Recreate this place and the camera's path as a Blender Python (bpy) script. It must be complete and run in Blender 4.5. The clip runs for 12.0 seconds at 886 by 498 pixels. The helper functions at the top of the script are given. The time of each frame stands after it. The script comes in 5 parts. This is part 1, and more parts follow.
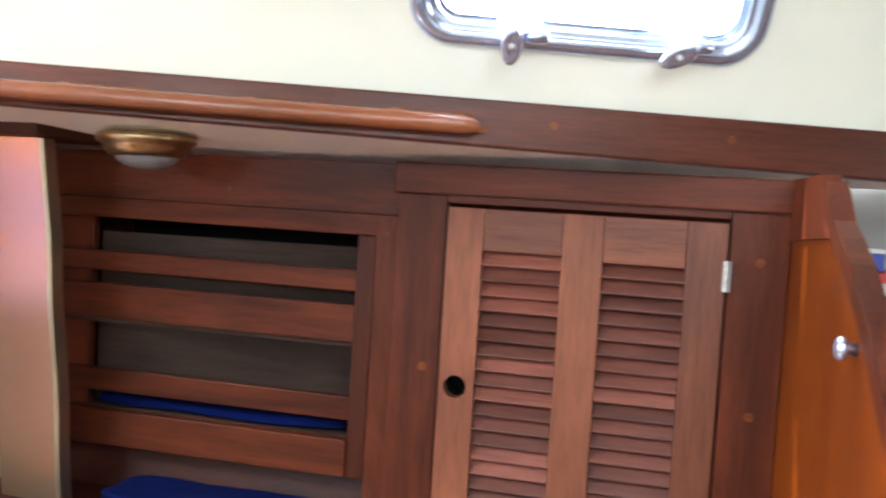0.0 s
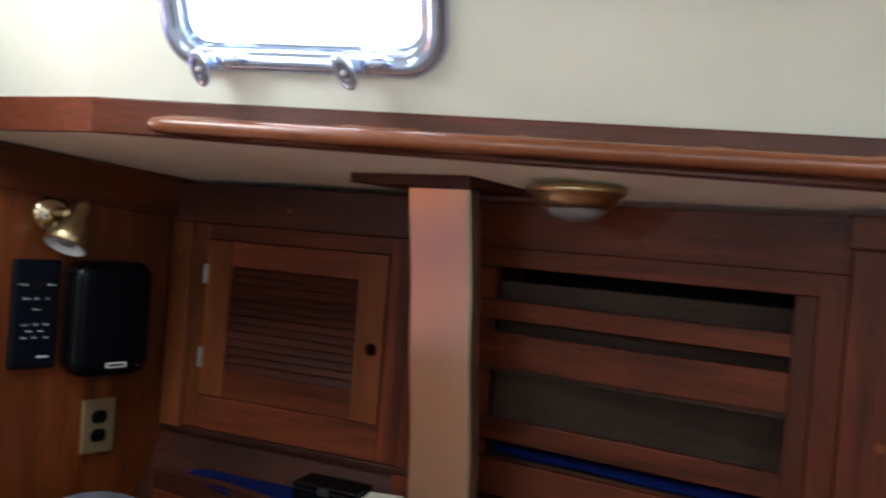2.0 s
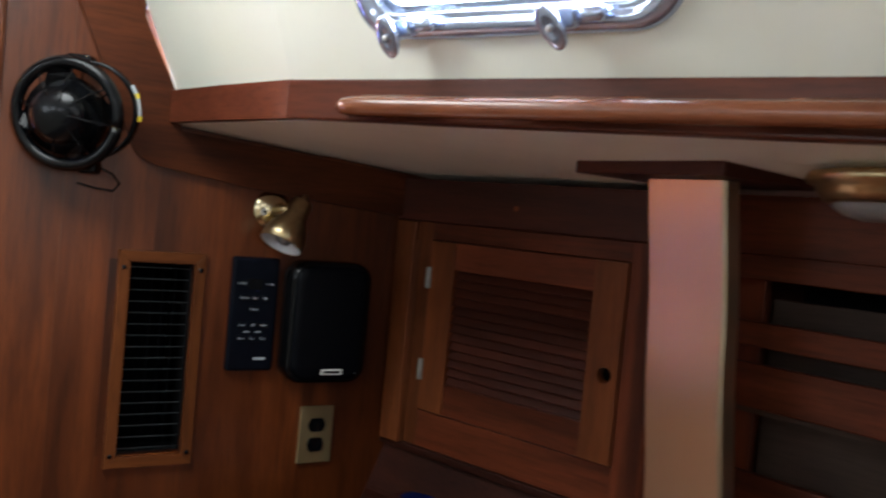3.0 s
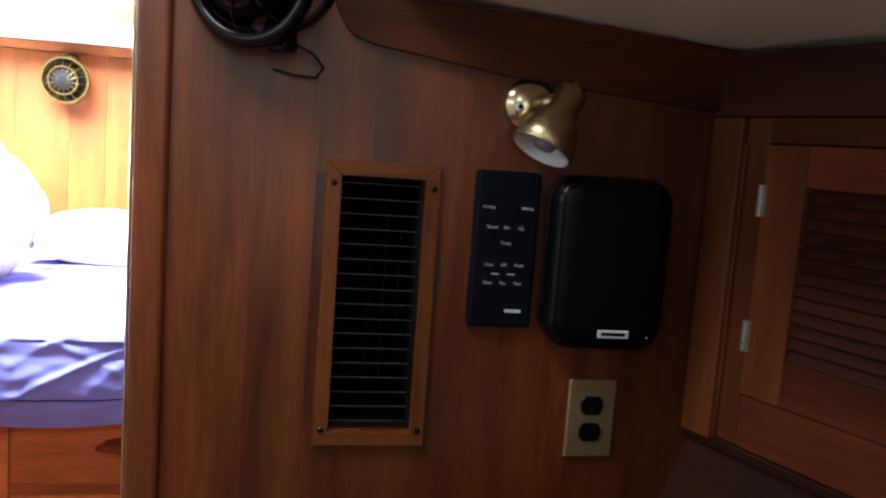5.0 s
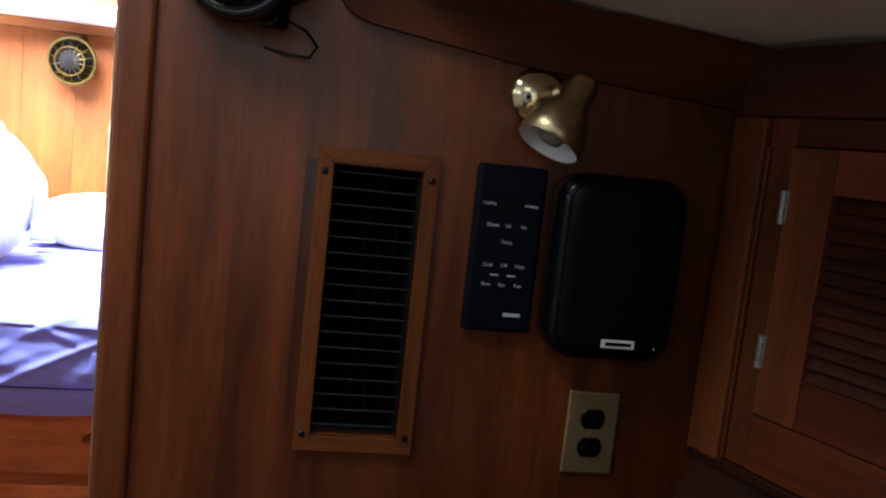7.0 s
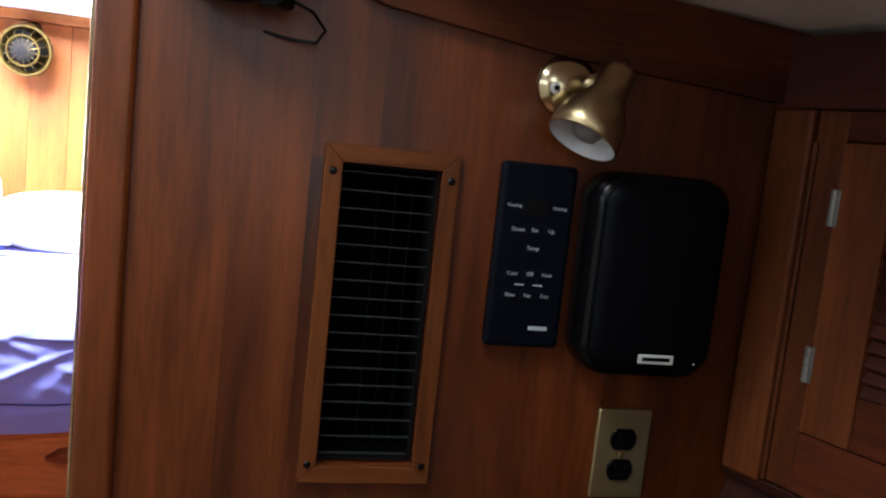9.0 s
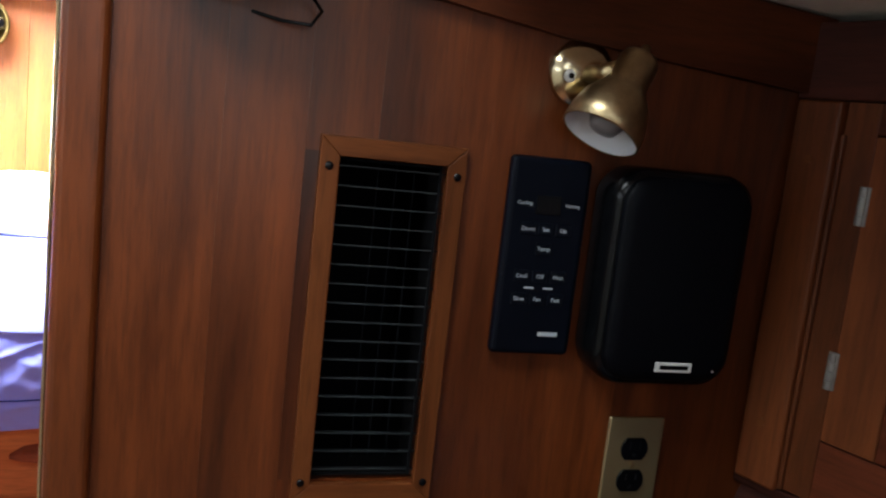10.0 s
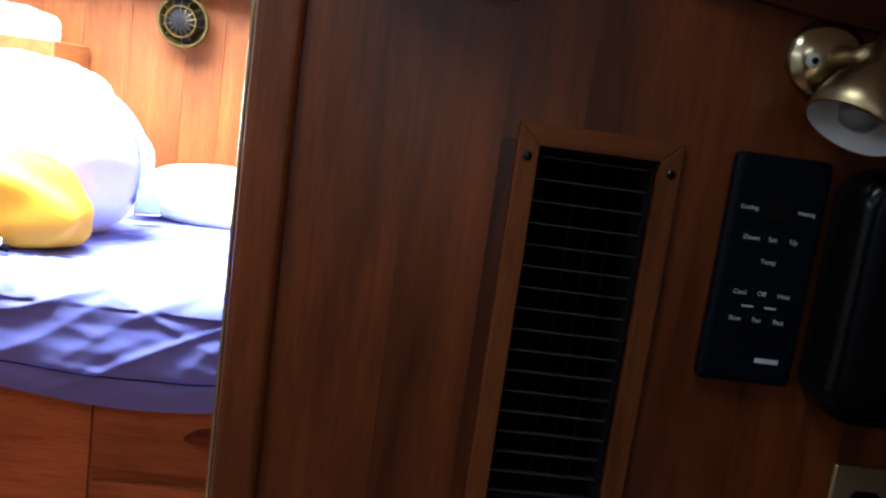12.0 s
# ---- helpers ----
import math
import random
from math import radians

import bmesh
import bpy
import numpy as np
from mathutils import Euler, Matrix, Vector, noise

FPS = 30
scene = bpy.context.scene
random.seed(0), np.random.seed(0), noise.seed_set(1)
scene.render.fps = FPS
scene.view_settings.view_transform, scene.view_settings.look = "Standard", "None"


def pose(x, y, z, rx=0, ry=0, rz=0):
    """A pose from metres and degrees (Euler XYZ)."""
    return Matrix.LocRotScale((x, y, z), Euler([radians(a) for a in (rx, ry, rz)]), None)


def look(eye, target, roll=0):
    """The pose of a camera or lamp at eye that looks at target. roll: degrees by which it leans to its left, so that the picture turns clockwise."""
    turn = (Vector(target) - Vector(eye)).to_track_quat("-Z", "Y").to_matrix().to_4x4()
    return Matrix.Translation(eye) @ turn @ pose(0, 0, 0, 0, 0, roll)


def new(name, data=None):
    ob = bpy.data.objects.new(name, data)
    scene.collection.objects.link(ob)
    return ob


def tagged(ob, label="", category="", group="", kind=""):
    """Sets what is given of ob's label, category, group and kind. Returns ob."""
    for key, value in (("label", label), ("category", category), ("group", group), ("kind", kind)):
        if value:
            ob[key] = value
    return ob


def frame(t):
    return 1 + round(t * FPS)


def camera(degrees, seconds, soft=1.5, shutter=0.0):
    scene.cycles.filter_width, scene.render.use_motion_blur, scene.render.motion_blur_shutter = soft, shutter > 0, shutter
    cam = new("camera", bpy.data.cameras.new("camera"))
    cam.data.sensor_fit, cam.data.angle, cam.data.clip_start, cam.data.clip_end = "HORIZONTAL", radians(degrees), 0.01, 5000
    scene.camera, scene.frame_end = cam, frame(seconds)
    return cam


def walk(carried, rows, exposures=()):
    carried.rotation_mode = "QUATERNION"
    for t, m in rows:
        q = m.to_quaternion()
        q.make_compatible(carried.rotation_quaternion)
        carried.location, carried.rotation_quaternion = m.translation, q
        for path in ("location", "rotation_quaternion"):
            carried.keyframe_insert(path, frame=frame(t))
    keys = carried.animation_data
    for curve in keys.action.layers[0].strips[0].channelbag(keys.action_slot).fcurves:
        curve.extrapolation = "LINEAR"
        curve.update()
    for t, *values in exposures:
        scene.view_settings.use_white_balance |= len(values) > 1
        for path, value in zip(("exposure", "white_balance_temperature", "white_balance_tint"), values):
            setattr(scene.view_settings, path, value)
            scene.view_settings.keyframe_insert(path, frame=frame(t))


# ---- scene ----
# ---- camera and walk ----
cam = camera(56.0, 12.0, soft=2.1, shutter=0.5)
# seconds, x, y, z, yaw, pitch, roll
ROWS = [
    (0.0, -0.0000, -0.0000, 1.4500, 22.59, -2.68, -3.51),
    (0.5, -0.0801, -0.0367, 1.4382, 25.62, -1.94, -3.43),
    (1.0, -0.1575, -0.0593, 1.4465, 29.66, -1.78, -3.60),
    (1.5, -0.2045, -0.0678, 1.4531, 34.79, -1.55, -4.05),
    (2.0, -0.2676, -0.0809, 1.4459, 40.05, -0.83, -4.50),
    (2.5, -0.3264, 0.0106, 1.4426, 48.62, -0.24, -5.12),
    (3.0, -0.3932, 0.1575, 1.4456, 59.49, -2.11, -5.31),
    (3.5, -0.4787, 0.2257, 1.4147, 66.22, -3.52, -4.52),
    (5.5, -0.8718, 0.3682, 1.3622, 81.70, -7.39, -4.59),
    (6.0, -0.8787, 0.3635, 1.3581, 82.71, -7.38, -4.94),
    (6.5, -0.8767, 0.3902, 1.3550, 81.63, -7.10, -5.63),
    (8.5, -0.9624, 0.3647, 1.3601, 78.23, -7.53, -6.24),
    (9.0, -0.9996, 0.3380, 1.3522, 77.48, -7.23, -6.07),
    (9.5, -1.0245, 0.3290, 1.3456, 76.66, -6.95, -6.33),
    (10.0, -1.0830, 0.3142, 1.3675, 75.20, -8.82, -6.42),
    (10.5, -1.1106, 0.2933, 1.3453, 77.52, -8.67, -6.28),
    (11.0, -1.1243, 0.2628, 1.3226, 81.04, -8.96, -7.16),
    (11.5, -1.1516, 0.2843, 1.3353, 84.23, -9.63, -7.07),
    (12.0, -1.1684, 0.2989, 1.3405, 86.66, -9.48, -7.74),
]
EXPOSURES = [
    (0.0, 2.25, 6100, 9), (0.5, 2.0, 6100, 9), (1.0, 1.75, 6100, 9), (1.5, 1.4, 6200, 9), (2.0, 1.1, 6250, 9), (2.5, 0.9, 6300, 9), (3.0, 0.8, 6350, 10), (3.5, 0.6, 6400, 10), (5.5, 0.85, 6350, 11), (6.0, 0.45, 6300, 11),
    (6.5, 0.1, 6200, 11), (8.5, 1.25, 6250, 11), (9.0, 0.8, 6250, 11), (9.5, 0.55, 6250, 11), (10.0, 0.9, 6250, 11), (10.5, 1.45, 6250, 11), (11.0, 1.4, 6250, 11), (11.5, 0.65, 6000, 11), (12.0, -0.15, 5850, 11)]
walk(cam, [(t, pose(x, y, z, 90 + pitch, roll, yaw)) for t, x, y, z, yaw, pitch, roll in ROWS], EXPOSURES)

# ---- world, sun, lights ----
world = bpy.data.worlds.new("sky")
scene.world = world
world.use_nodes = True
wn = world.node_tree.nodes
sky = wn.new("ShaderNodeTexSky")
sky.sky_type = 'NISHITA'
sky.sun_disc = False
SUN_EL, SUN_AZ = 68.0, 270.0
sky.sun_elevation, sky.sun_rotation = radians(SUN_EL), radians(SUN_AZ)
world.node_tree.links.new(sky.outputs[0], wn["Background"].inputs[0])
wn["Background"].inputs[1].default_value = 0.15


def sun_lamp(strength):
    lamp = bpy.data.lights.new("sun", 'SUN')
    lamp.energy, lamp.angle, lamp.color = strength, radians(0.5), (1.0, 0.95, 0.86)
    ob = new("sun", lamp)
    d = Vector((math.sin(radians(SUN_AZ)) * math.cos(radians(SUN_EL)), math.cos(radians(SUN_AZ)) * math.cos(radians(SUN_EL)), math.sin(radians(SUN_EL))))
    ob.matrix_world = look(d * 30, (0, 0, 0))
    return ob


def sky_opening(name, m, sx, sy, watts, colour=(0.86, 0.93, 1.0)):
    """Area lamp standing in for daylight at an opening; it shines along its -Z."""
    lamp = bpy.data.lights.new(name, 'AREA')
    lamp.shape, lamp.size, lamp.size_y, lamp.energy, lamp.color = 'RECTANGLE', sx, sy, watts, colour
    ob = new(name, lamp)
    ob.matrix_world = m
    return ob


sun_lamp(5.0)
HATCH_AFT = (0.45, 0.0, 0.60, 0.60)      # centre x, y and size of the unseen saloon hatch
HATCH_SMALL = (-1.42, 0.04, 0.44, 0.44)  # unseen hatch, added to light the bulkhead's top
HATCH_FORE = (-3.24, -0.60, 0.86, 0.86)    # forward hatch above the berth
PORT_Y, PORT_LIGHTS, PORT_W, PORT_H, PORT_Z = -1.38, (-1.20, -0.25, 0.65), 0.46, 0.22, 1.62
# fill lamp for the starboard side, under an unseen closed hatch
sky_opening("saloon_hatch_fill", pose(0.45, 0.0, 1.99), 0.56, 0.56, 5.0, (0.86, 0.94, 1.0))
# fill lamp below the added hatch, brightest high on the bulkhead
sky_opening("small_hatch_fill", pose(-1.42, 0.04, 1.995), 0.40, 0.40, 5.4, (0.93, 1.0, 0.99))
COMPANIONWAY = (0.10, 1.00, 0.95, 1.92)     # y and z of the unseen companionway in the aft wall
# lamp added so that the bulkhead's top shows a grey sheen
sky_opening("companionway_fill", pose(2.495, 0.55, 1.435, 90, 0, 90), 0.86, 0.92, 2.4, (0.97, 0.97, 0.95))
sky_opening("forward_hatch_daylight", pose(-3.24, -0.60, 1.99), 0.80, 0.80, 275, (0.97, 0.98, 1.0))
# lamps in unseen port windows, added to fill the starboard lockers
for px in PORT_LIGHTS:
    sky_opening("port_window_fill", pose(px, PORT_Y + 0.002, PORT_Z + PORT_H / 2, 90, 0, 0), PORT_W - 0.04, PORT_H - 0.04, 1.5)

# ---- materials ----


def haze_backdrop():
    """Bright hazy sky far beyond the starboard windows."""
    m = bpy.data.materials.new("bright_haze")
    m.use_nodes = True
    nt = m.node_tree
    nt.nodes.remove(nt.nodes["Principled BSDF"])
    em = nt.nodes.new("ShaderNodeEmission")
    em.inputs[0].default_value = (0.93, 0.97, 1.0, 1)
    em.inputs[1].default_value = 4.0
    nt.links.new(em.outputs[0], nt.nodes["Material Output"].inputs[0])
    me = bpy.data.meshes.new("backdrop")
    me.from_pydata([(-70, 60, -4), (70, 60, -4), (70, 60, 60), (-70, 60, 60)], [], [(0, 1, 2, 3)])
    me.materials.append(m)
    return tagged(new("backdrop", me), "bright hazy sky beyond the portlights", "backdrop", kind="structure")


haze_backdrop()


def mat_new(name):
    m = bpy.data.materials.new(name)
    m.use_nodes = True
    nt = m.node_tree
    return m, nt, nt.nodes["Principled BSDF"]


def node(nt, kind, **kw):
    n = nt.nodes.new(kind)
    for k, v in kw.items():
        n.inputs[k].default_value = v
    return n


def wood(name, dark, light, rough=0.46, grain="z", coat=0.04, scale=1.0, bump=0.12, spec=0.17, piece=(0.86, 1.14)):
    """Oiled hardwood with long grain, fine pores and slow colour drift along local axis grain."""
    m, nt, b = mat_new(name)
    L = nt.links.new
    tc = nt.nodes.new("ShaderNodeTexCoord")
    info = nt.nodes.new("ShaderNodeObjectInfo")
    off = nt.nodes.new("ShaderNodeVectorMath")
    off.operation = 'ADD'
    comb = nt.nodes.new("ShaderNodeCombineXYZ")
    mul = nt.nodes.new("ShaderNodeMath")
    mul.operation = 'MULTIPLY'
    mul.inputs[1].default_value = 37.0
    L(info.outputs["Random"], mul.inputs[0])
    for k in range(3):
        L(mul.outputs[0], comb.inputs[k])
    L(tc.outputs["Object"], off.inputs[0])
    L(comb.outputs[0], off.inputs[1])
    mp = nt.nodes.new("ShaderNodeMapping")
    long, cross = 1.3 * scale, 15.0 * scale
    mp.inputs["Scale"].default_value = {"z": (cross, cross, long), "x": (long, cross, cross), "y": (cross, long, cross)}[grain]
    L(off.outputs[0], mp.inputs[0])
    n1 = node(nt, "ShaderNodeTexNoise", Scale=1.0, Detail=6.0, Roughness=0.62, Distortion=0.5)
    L(mp.outputs[0], n1.inputs["Vector"])
    mp2 = nt.nodes.new("ShaderNodeMapping")
    mp2.inputs["Scale"].default_value = tuple(v * 11.0 for v in mp.inputs["Scale"].default_value)
    L(off.outputs[0], mp2.inputs[0])
    n2 = node(nt, "ShaderNodeTexNoise", Scale=1.0, Detail=3.0, Roughness=0.7)
    L(mp2.outputs[0], n2.inputs["Vector"])
    n3 = node(nt, "ShaderNodeTexNoise", Scale=3.2, Detail=2.0)
    L(off.outputs[0], n3.inputs["Vector"])
    r1 = nt.nodes.new("ShaderNodeValToRGB")
    r1.color_ramp.elements[0].position, r1.color_ramp.elements[1].position = 0.30, 0.72
    r1.color_ramp.elements[0].color = (*dark, 1)
    r1.color_ramp.elements[1].color = (*light, 1)
    L(n1.outputs[0], r1.inputs[0])
    pores = nt.nodes.new("ShaderNodeMapRange")
    pores.inputs[1].default_value, pores.inputs[2].default_value = 0.30, 0.55
    pores.inputs[3].default_value, pores.inputs[4].default_value = 0.74, 1.07
    L(n2.outputs[0], pores.inputs[0])
    drift = nt.nodes.new("ShaderNodeMapRange")
    drift.inputs[1].default_value, drift.inputs[2].default_value = 0.3, 0.7
    drift.inputs[3].default_value, drift.inputs[4].default_value = 0.76, 1.22
    L(n3.outputs[0], drift.inputs[0])
    shade = nt.nodes.new("ShaderNodeMapRange")
    shade.inputs[3].default_value, shade.inputs[4].default_value = piece
    L(info.outputs["Random"], shade.inputs[0])
    m1 = nt.nodes.new("ShaderNodeMath")
    m1.operation = 'MULTIPLY'
    L(pores.outputs[0], m1.inputs[0])
    L(drift.outputs[0], m1.inputs[1])
    m2 = nt.nodes.new("ShaderNodeMath")
    m2.operation = 'MULTIPLY'
    L(m1.outputs[0], m2.inputs[0])
    L(shade.outputs[0], m2.inputs[1])
    sc = nt.nodes.new("ShaderNodeVectorMath")
    sc.operation = 'SCALE'
    L(r1.outputs[0], sc.inputs[0])
    L(m2.outputs[0], sc.inputs["Scale"])
    L(sc.outputs[0], b.inputs["Base Color"])
    rr = nt.nodes.new("ShaderNodeMapRange")
    rr.inputs[3].default_value, rr.inputs[4].default_value = rough - 0.07, rough + 0.10
    L(n1.outputs[0], rr.inputs[0])
    L(rr.outputs[0], b.inputs["Roughness"])
    b.inputs["Coat Weight"].default_value = coat
    b.inputs["Specular IOR Level"].default_value = spec
    b.inputs["Coat Roughness"].default_value = 0.25
    bp = nt.nodes.new("ShaderNodeBump")
    bp.inputs["Strength"].default_value, bp.inputs["Distance"].default_value = bump, 0.002
    L(n2.outputs[0], bp.inputs["Height"])
    L(bp.outputs[0], b.inputs["Normal"])
    return m


def plain(name, colour, rough=0.5, metal=0.0, vary=0.12, scale=9.0, bump=0.05, bscale=180.0, coat=0.0, sheen=0.0, spec=0.4):
    """A painted, moulded, metal or woven surface with slow stains and fine relief."""
    m, nt, b = mat_new(name)
    L = nt.links.new
    tc = nt.nodes.new("ShaderNodeTexCoord")
    n1 = node(nt, "ShaderNodeTexNoise", Scale=scale, Detail=5.0, Roughness=0.6)
    n2 = node(nt, "ShaderNodeTexNoise", Scale=bscale, Detail=2.0)
    L(tc.outputs["Object"], n1.inputs["Vector"])
    L(tc.outputs["Object"], n2.inputs["Vector"])
    r = nt.nodes.new("ShaderNodeMapRange")
    r.inputs[1].default_value, r.inputs[2].default_value = 0.3, 0.7
    r.inputs[3].default_value, r.inputs[4].default_value = 1 - vary, 1 + vary
    L(n1.outputs[0], r.inputs[0])
    sc = nt.nodes.new("ShaderNodeVectorMath")
    sc.operation = 'SCALE'
    sc.inputs[0].default_value = colour
    L(r.outputs[0], sc.inputs["Scale"])
    L(sc.outputs[0], b.inputs["Base Color"])
    rr = nt.nodes.new("ShaderNodeMapRange")
    rr.inputs[3].default_value, rr.inputs[4].default_value = max(0.02, rough - 0.08), min(1, rough + 0.08)
    L(n1.outputs[0], rr.inputs[0])
    L(rr.outputs[0], b.inputs["Roughness"])
    b.inputs["Metallic"].default_value = metal
    b.inputs["Coat Weight"].default_value = coat
    b.inputs["Sheen Weight"].default_value = sheen
    b.inputs["Specular IOR Level"].default_value = spec
    bp = nt.nodes.new("ShaderNodeBump")
    bp.inputs["Strength"].default_value, bp.inputs["Distance"].default_value = bump, 0.001
    L(n2.outputs[0], bp.inputs["Height"])
    L(bp.outputs[0], b.inputs["Normal"])
    return m


TEAK_D, TEAK_L = (0.030, 0.0062, 0.0019), (0.115, 0.028, 0.0074)
MAHOG_D, MAHOG_L = (0.030, 0.0056, 0.0022), (0.140, 0.031, 0.0108)
bulk_z = wood("bulkhead_teak", (0.040, 0.0080, 0.0016), (0.172, 0.0400, 0.0072), grain="z", rough=0.33, spec=0.48)
# lighter door stiles; also paints light onto the side locker's corner
mid_z = wood("mid_teak_upright", (0.065, 0.0165, 0.0050), (0.160, 0.043, 0.0115), grain="z")
teak_z = wood("mahogany_upright_grain", MAHOG_D, MAHOG_L, grain="z")
teak_x = wood("mahogany_level_grain", MAHOG_D, MAHOG_L, grain="x")
teak_y = wood("teak_cross_grain", TEAK_D, TEAK_L, grain="y")
trim_x = wood("trim_mahogany", (0.055, 0.012, 0.006), (0.135, 0.034, 0.015), grain="x", rough=0.36, coat=0.25)
light_z = wood("light_teak_upright", (0.080, 0.022, 0.0055), (0.190, 0.056, 0.0140), grain="z")
light_x = wood("light_teak_level", (0.080, 0.022, 0.0055), (0.190, 0.056, 0.0140), grain="x")
light_y = wood("light_teak_cross", (0.080, 0.022, 0.0055), (0.190, 0.056, 0.0140), grain="y")
slat_x = wood("louver_teak", (0.068, 0.020, 0.0125), (0.180, 0.060, 0.040), grain="x", rough=0.38, spec=0.38, piece=(0.62, 1.38))
slat_z = wood("door_teak_upright", (0.110, 0.033, 0.016), (0.255, 0.085, 0.040), grain="z", spec=0.3)
door_x = wood("door_teak_level", (0.100, 0.030, 0.016), (0.230, 0.076, 0.038), grain="x", spec=0.3)
rail_x = wood("handrail_varnish", (0.17, 0.050, 0.020), (0.30, 0.10, 0.042), grain="x", rough=0.24, coat=0.8, bump=0.05)
dark_y = wood("dark_teak_cross", (0.024, 0.008, 0.006), (0.055, 0.018, 0.012), grain="y")
# dark boards; also carries the painted shade of lockers and recess
dark_x = wood("dark_and_shaded_teak_level", (0.024, 0.006, 0.0035), (0.060, 0.014, 0.007), grain="x")
orange_z = wood("orange_varnish", (0.075, 0.0125, 0.0006), (0.125, 0.0255, 0.0010), grain="z", rough=0.30, coat=0.15)
far_z = wood("far_teak", (0.098, 0.026, 0.005), (0.155, 0.046, 0.009), grain="z")
far_y = wood("far_teak_cross", (0.125, 0.038, 0.010), (0.20, 0.070, 0.020), grain="y")
grey_x = wood("bare_grey_wood", (0.032, 0.018, 0.012), (0.072, 0.043, 0.031), grain="x", coat=0.0, rough=0.6)
white_gel = plain("cream_gelcoat", (0.80, 0.81, 0.70), rough=0.35, vary=0.03, scale=4, bump=0.03)
white_vinyl = plain("headliner_vinyl", (0.86, 0.85, 0.78), rough=0.6, vary=0.05, scale=5, bump=0.15, bscale=420)
white_over = plain("overhead_white", (0.82, 0.80, 0.75), rough=0.5, vary=0.04)
# blue base puts reflected sky into the metal's colour
chrome = plain("polished_chrome", (0.52, 0.61, 0.80), rough=0.14, metal=0.78, vary=0.12, scale=30, bump=0.02)
brass = plain("polished_brass", (0.60, 0.51, 0.32), rough=0.20, metal=1.0, vary=0.16, scale=40, bump=0.03)
brass_old = plain("tarnished_brass", (0.46, 0.36, 0.20), rough=0.34, metal=1.0, vary=0.22, scale=60, bump=0.05)
bronze_strip = plain("brushed_bronze", (0.50, 0.41, 0.28), rough=0.36, metal=0.95, vary=0.03, scale=3, bump=0.0, bscale=90)
black_plastic = plain("black_plastic", (0.0025, 0.0028, 0.0035), rough=0.22, vary=0.2, scale=30, spec=0.22)
# also paints the shade in vent, finger holes and shelf back
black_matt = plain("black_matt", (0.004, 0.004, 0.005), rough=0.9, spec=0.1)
black_cloth = plain("speaker_cloth", (0.0008, 0.0013, 0.0026), rough=0.5, bump=0.3, bscale=900, spec=0.10)
navy_plastic = plain("navy_black_plastic", (0.0018, 0.0032, 0.007), rough=0.42, vary=0.12, scale=25, spec=0.12)
wire_grey = plain("grille_wire", (0.022, 0.028, 0.030), rough=0.45, metal=0.3)
wire_dark = plain("duct_vane", (0.010, 0.012, 0.016), rough=0.6, spec=0.1)
steel = plain("worn_steel", (0.30, 0.30, 0.28), rough=0.32, metal=0.6, vary=0.2, scale=60)
plate_brass = plain("brushed_plate", (0.50, 0.42, 0.22), rough=0.33, metal=0.85, vary=0.06)
lens_frost = plain("frosted_glass", (0.22, 0.22, 0.22), rough=0.35, vary=0.03)
enamel_white = plain("white_enamel", (0.80, 0.82, 0.84), rough=0.35, vary=0.03)
label_grey = plain("pale_print", (0.46, 0.52, 0.56), rough=0.5, vary=0.03)
badge_silver = plain("silver_badge", (0.60, 0.60, 0.58), rough=0.4, vary=0.05)
sheet_blue = plain("lavender_sheet", (0.125, 0.155, 0.50), rough=0.85, vary=0.07, scale=6, bump=0.25, bscale=500, sheen=0.3)
sheet_white = plain("cream_linen", (0.80, 0.77, 0.66), rough=0.85, vary=0.05, bump=0.2, bscale=500)
bag_white = plain("white_canvas", (0.82, 0.80, 0.74), rough=0.8, vary=0.05, bump=0.2)
patch_blue = plain("pale_blue_patch", (0.30, 0.44, 0.72), rough=0.8, bump=0.3, bscale=600)
bag_yellow = plain("yellow_canvas", (0.66, 0.33, 0.012), rough=0.75, vary=0.10, bump=0.2)
cushion_blue = plain("royal_blue_cloth", (0.0016, 0.006, 0.055), rough=0.95, vary=0.15, bump=0.3, bscale=500, spec=0.08)
grey_cloth = plain("grey_cloth", (0.10, 0.105, 0.13), rough=0.9, vary=0.12, bump=0.3)
box_cream = plain("cream_card", (0.62, 0.60, 0.50), rough=0.7, vary=0.06)
hull_grey = plain("hull_liner_grey", (0.30, 0.29, 0.27), rough=0.7, vary=0.08)
red_print = plain("red_cover", (0.50, 0.03, 0.03), rough=0.5)
blue_print = plain("blue_cover", (0.03, 0.06, 0.32), rough=0.5)
white_print = plain("white_cover", (0.75, 0.74, 0.70), rough=0.5)
sole_wood = wood("cabin_sole", (0.045, 0.018, 0.009), (0.115, 0.050, 0.026), grain="x", rough=0.3, coat=0.4)
fan_bronze = plain("dark_brass", (0.060, 0.042, 0.012), rough=0.42, metal=0.85, vary=0.25, scale=50)
yellow_mark = plain("yellow_label", (0.75, 0.58, 0.03), rough=0.5)


def glass_mat():
    m, nt, b = mat_new("window_glass")
    b.inputs["Base Color"].default_value = (0.96, 0.98, 1.0, 1)
    b.inputs["Roughness"].default_value = 0.03
    b.inputs["Transmission Weight"].default_value = 1.0
    b.inputs["IOR"].default_value = 1.45
    return m


glass = glass_mat()

# ---- builders ----


def thing(name, m=Matrix(), label="", category="", group="", kind=""):
    ob = new(name)
    ob.empty_display_size = 0.1
    ob.matrix_world = m
    return tagged(ob, label, category, group, kind)


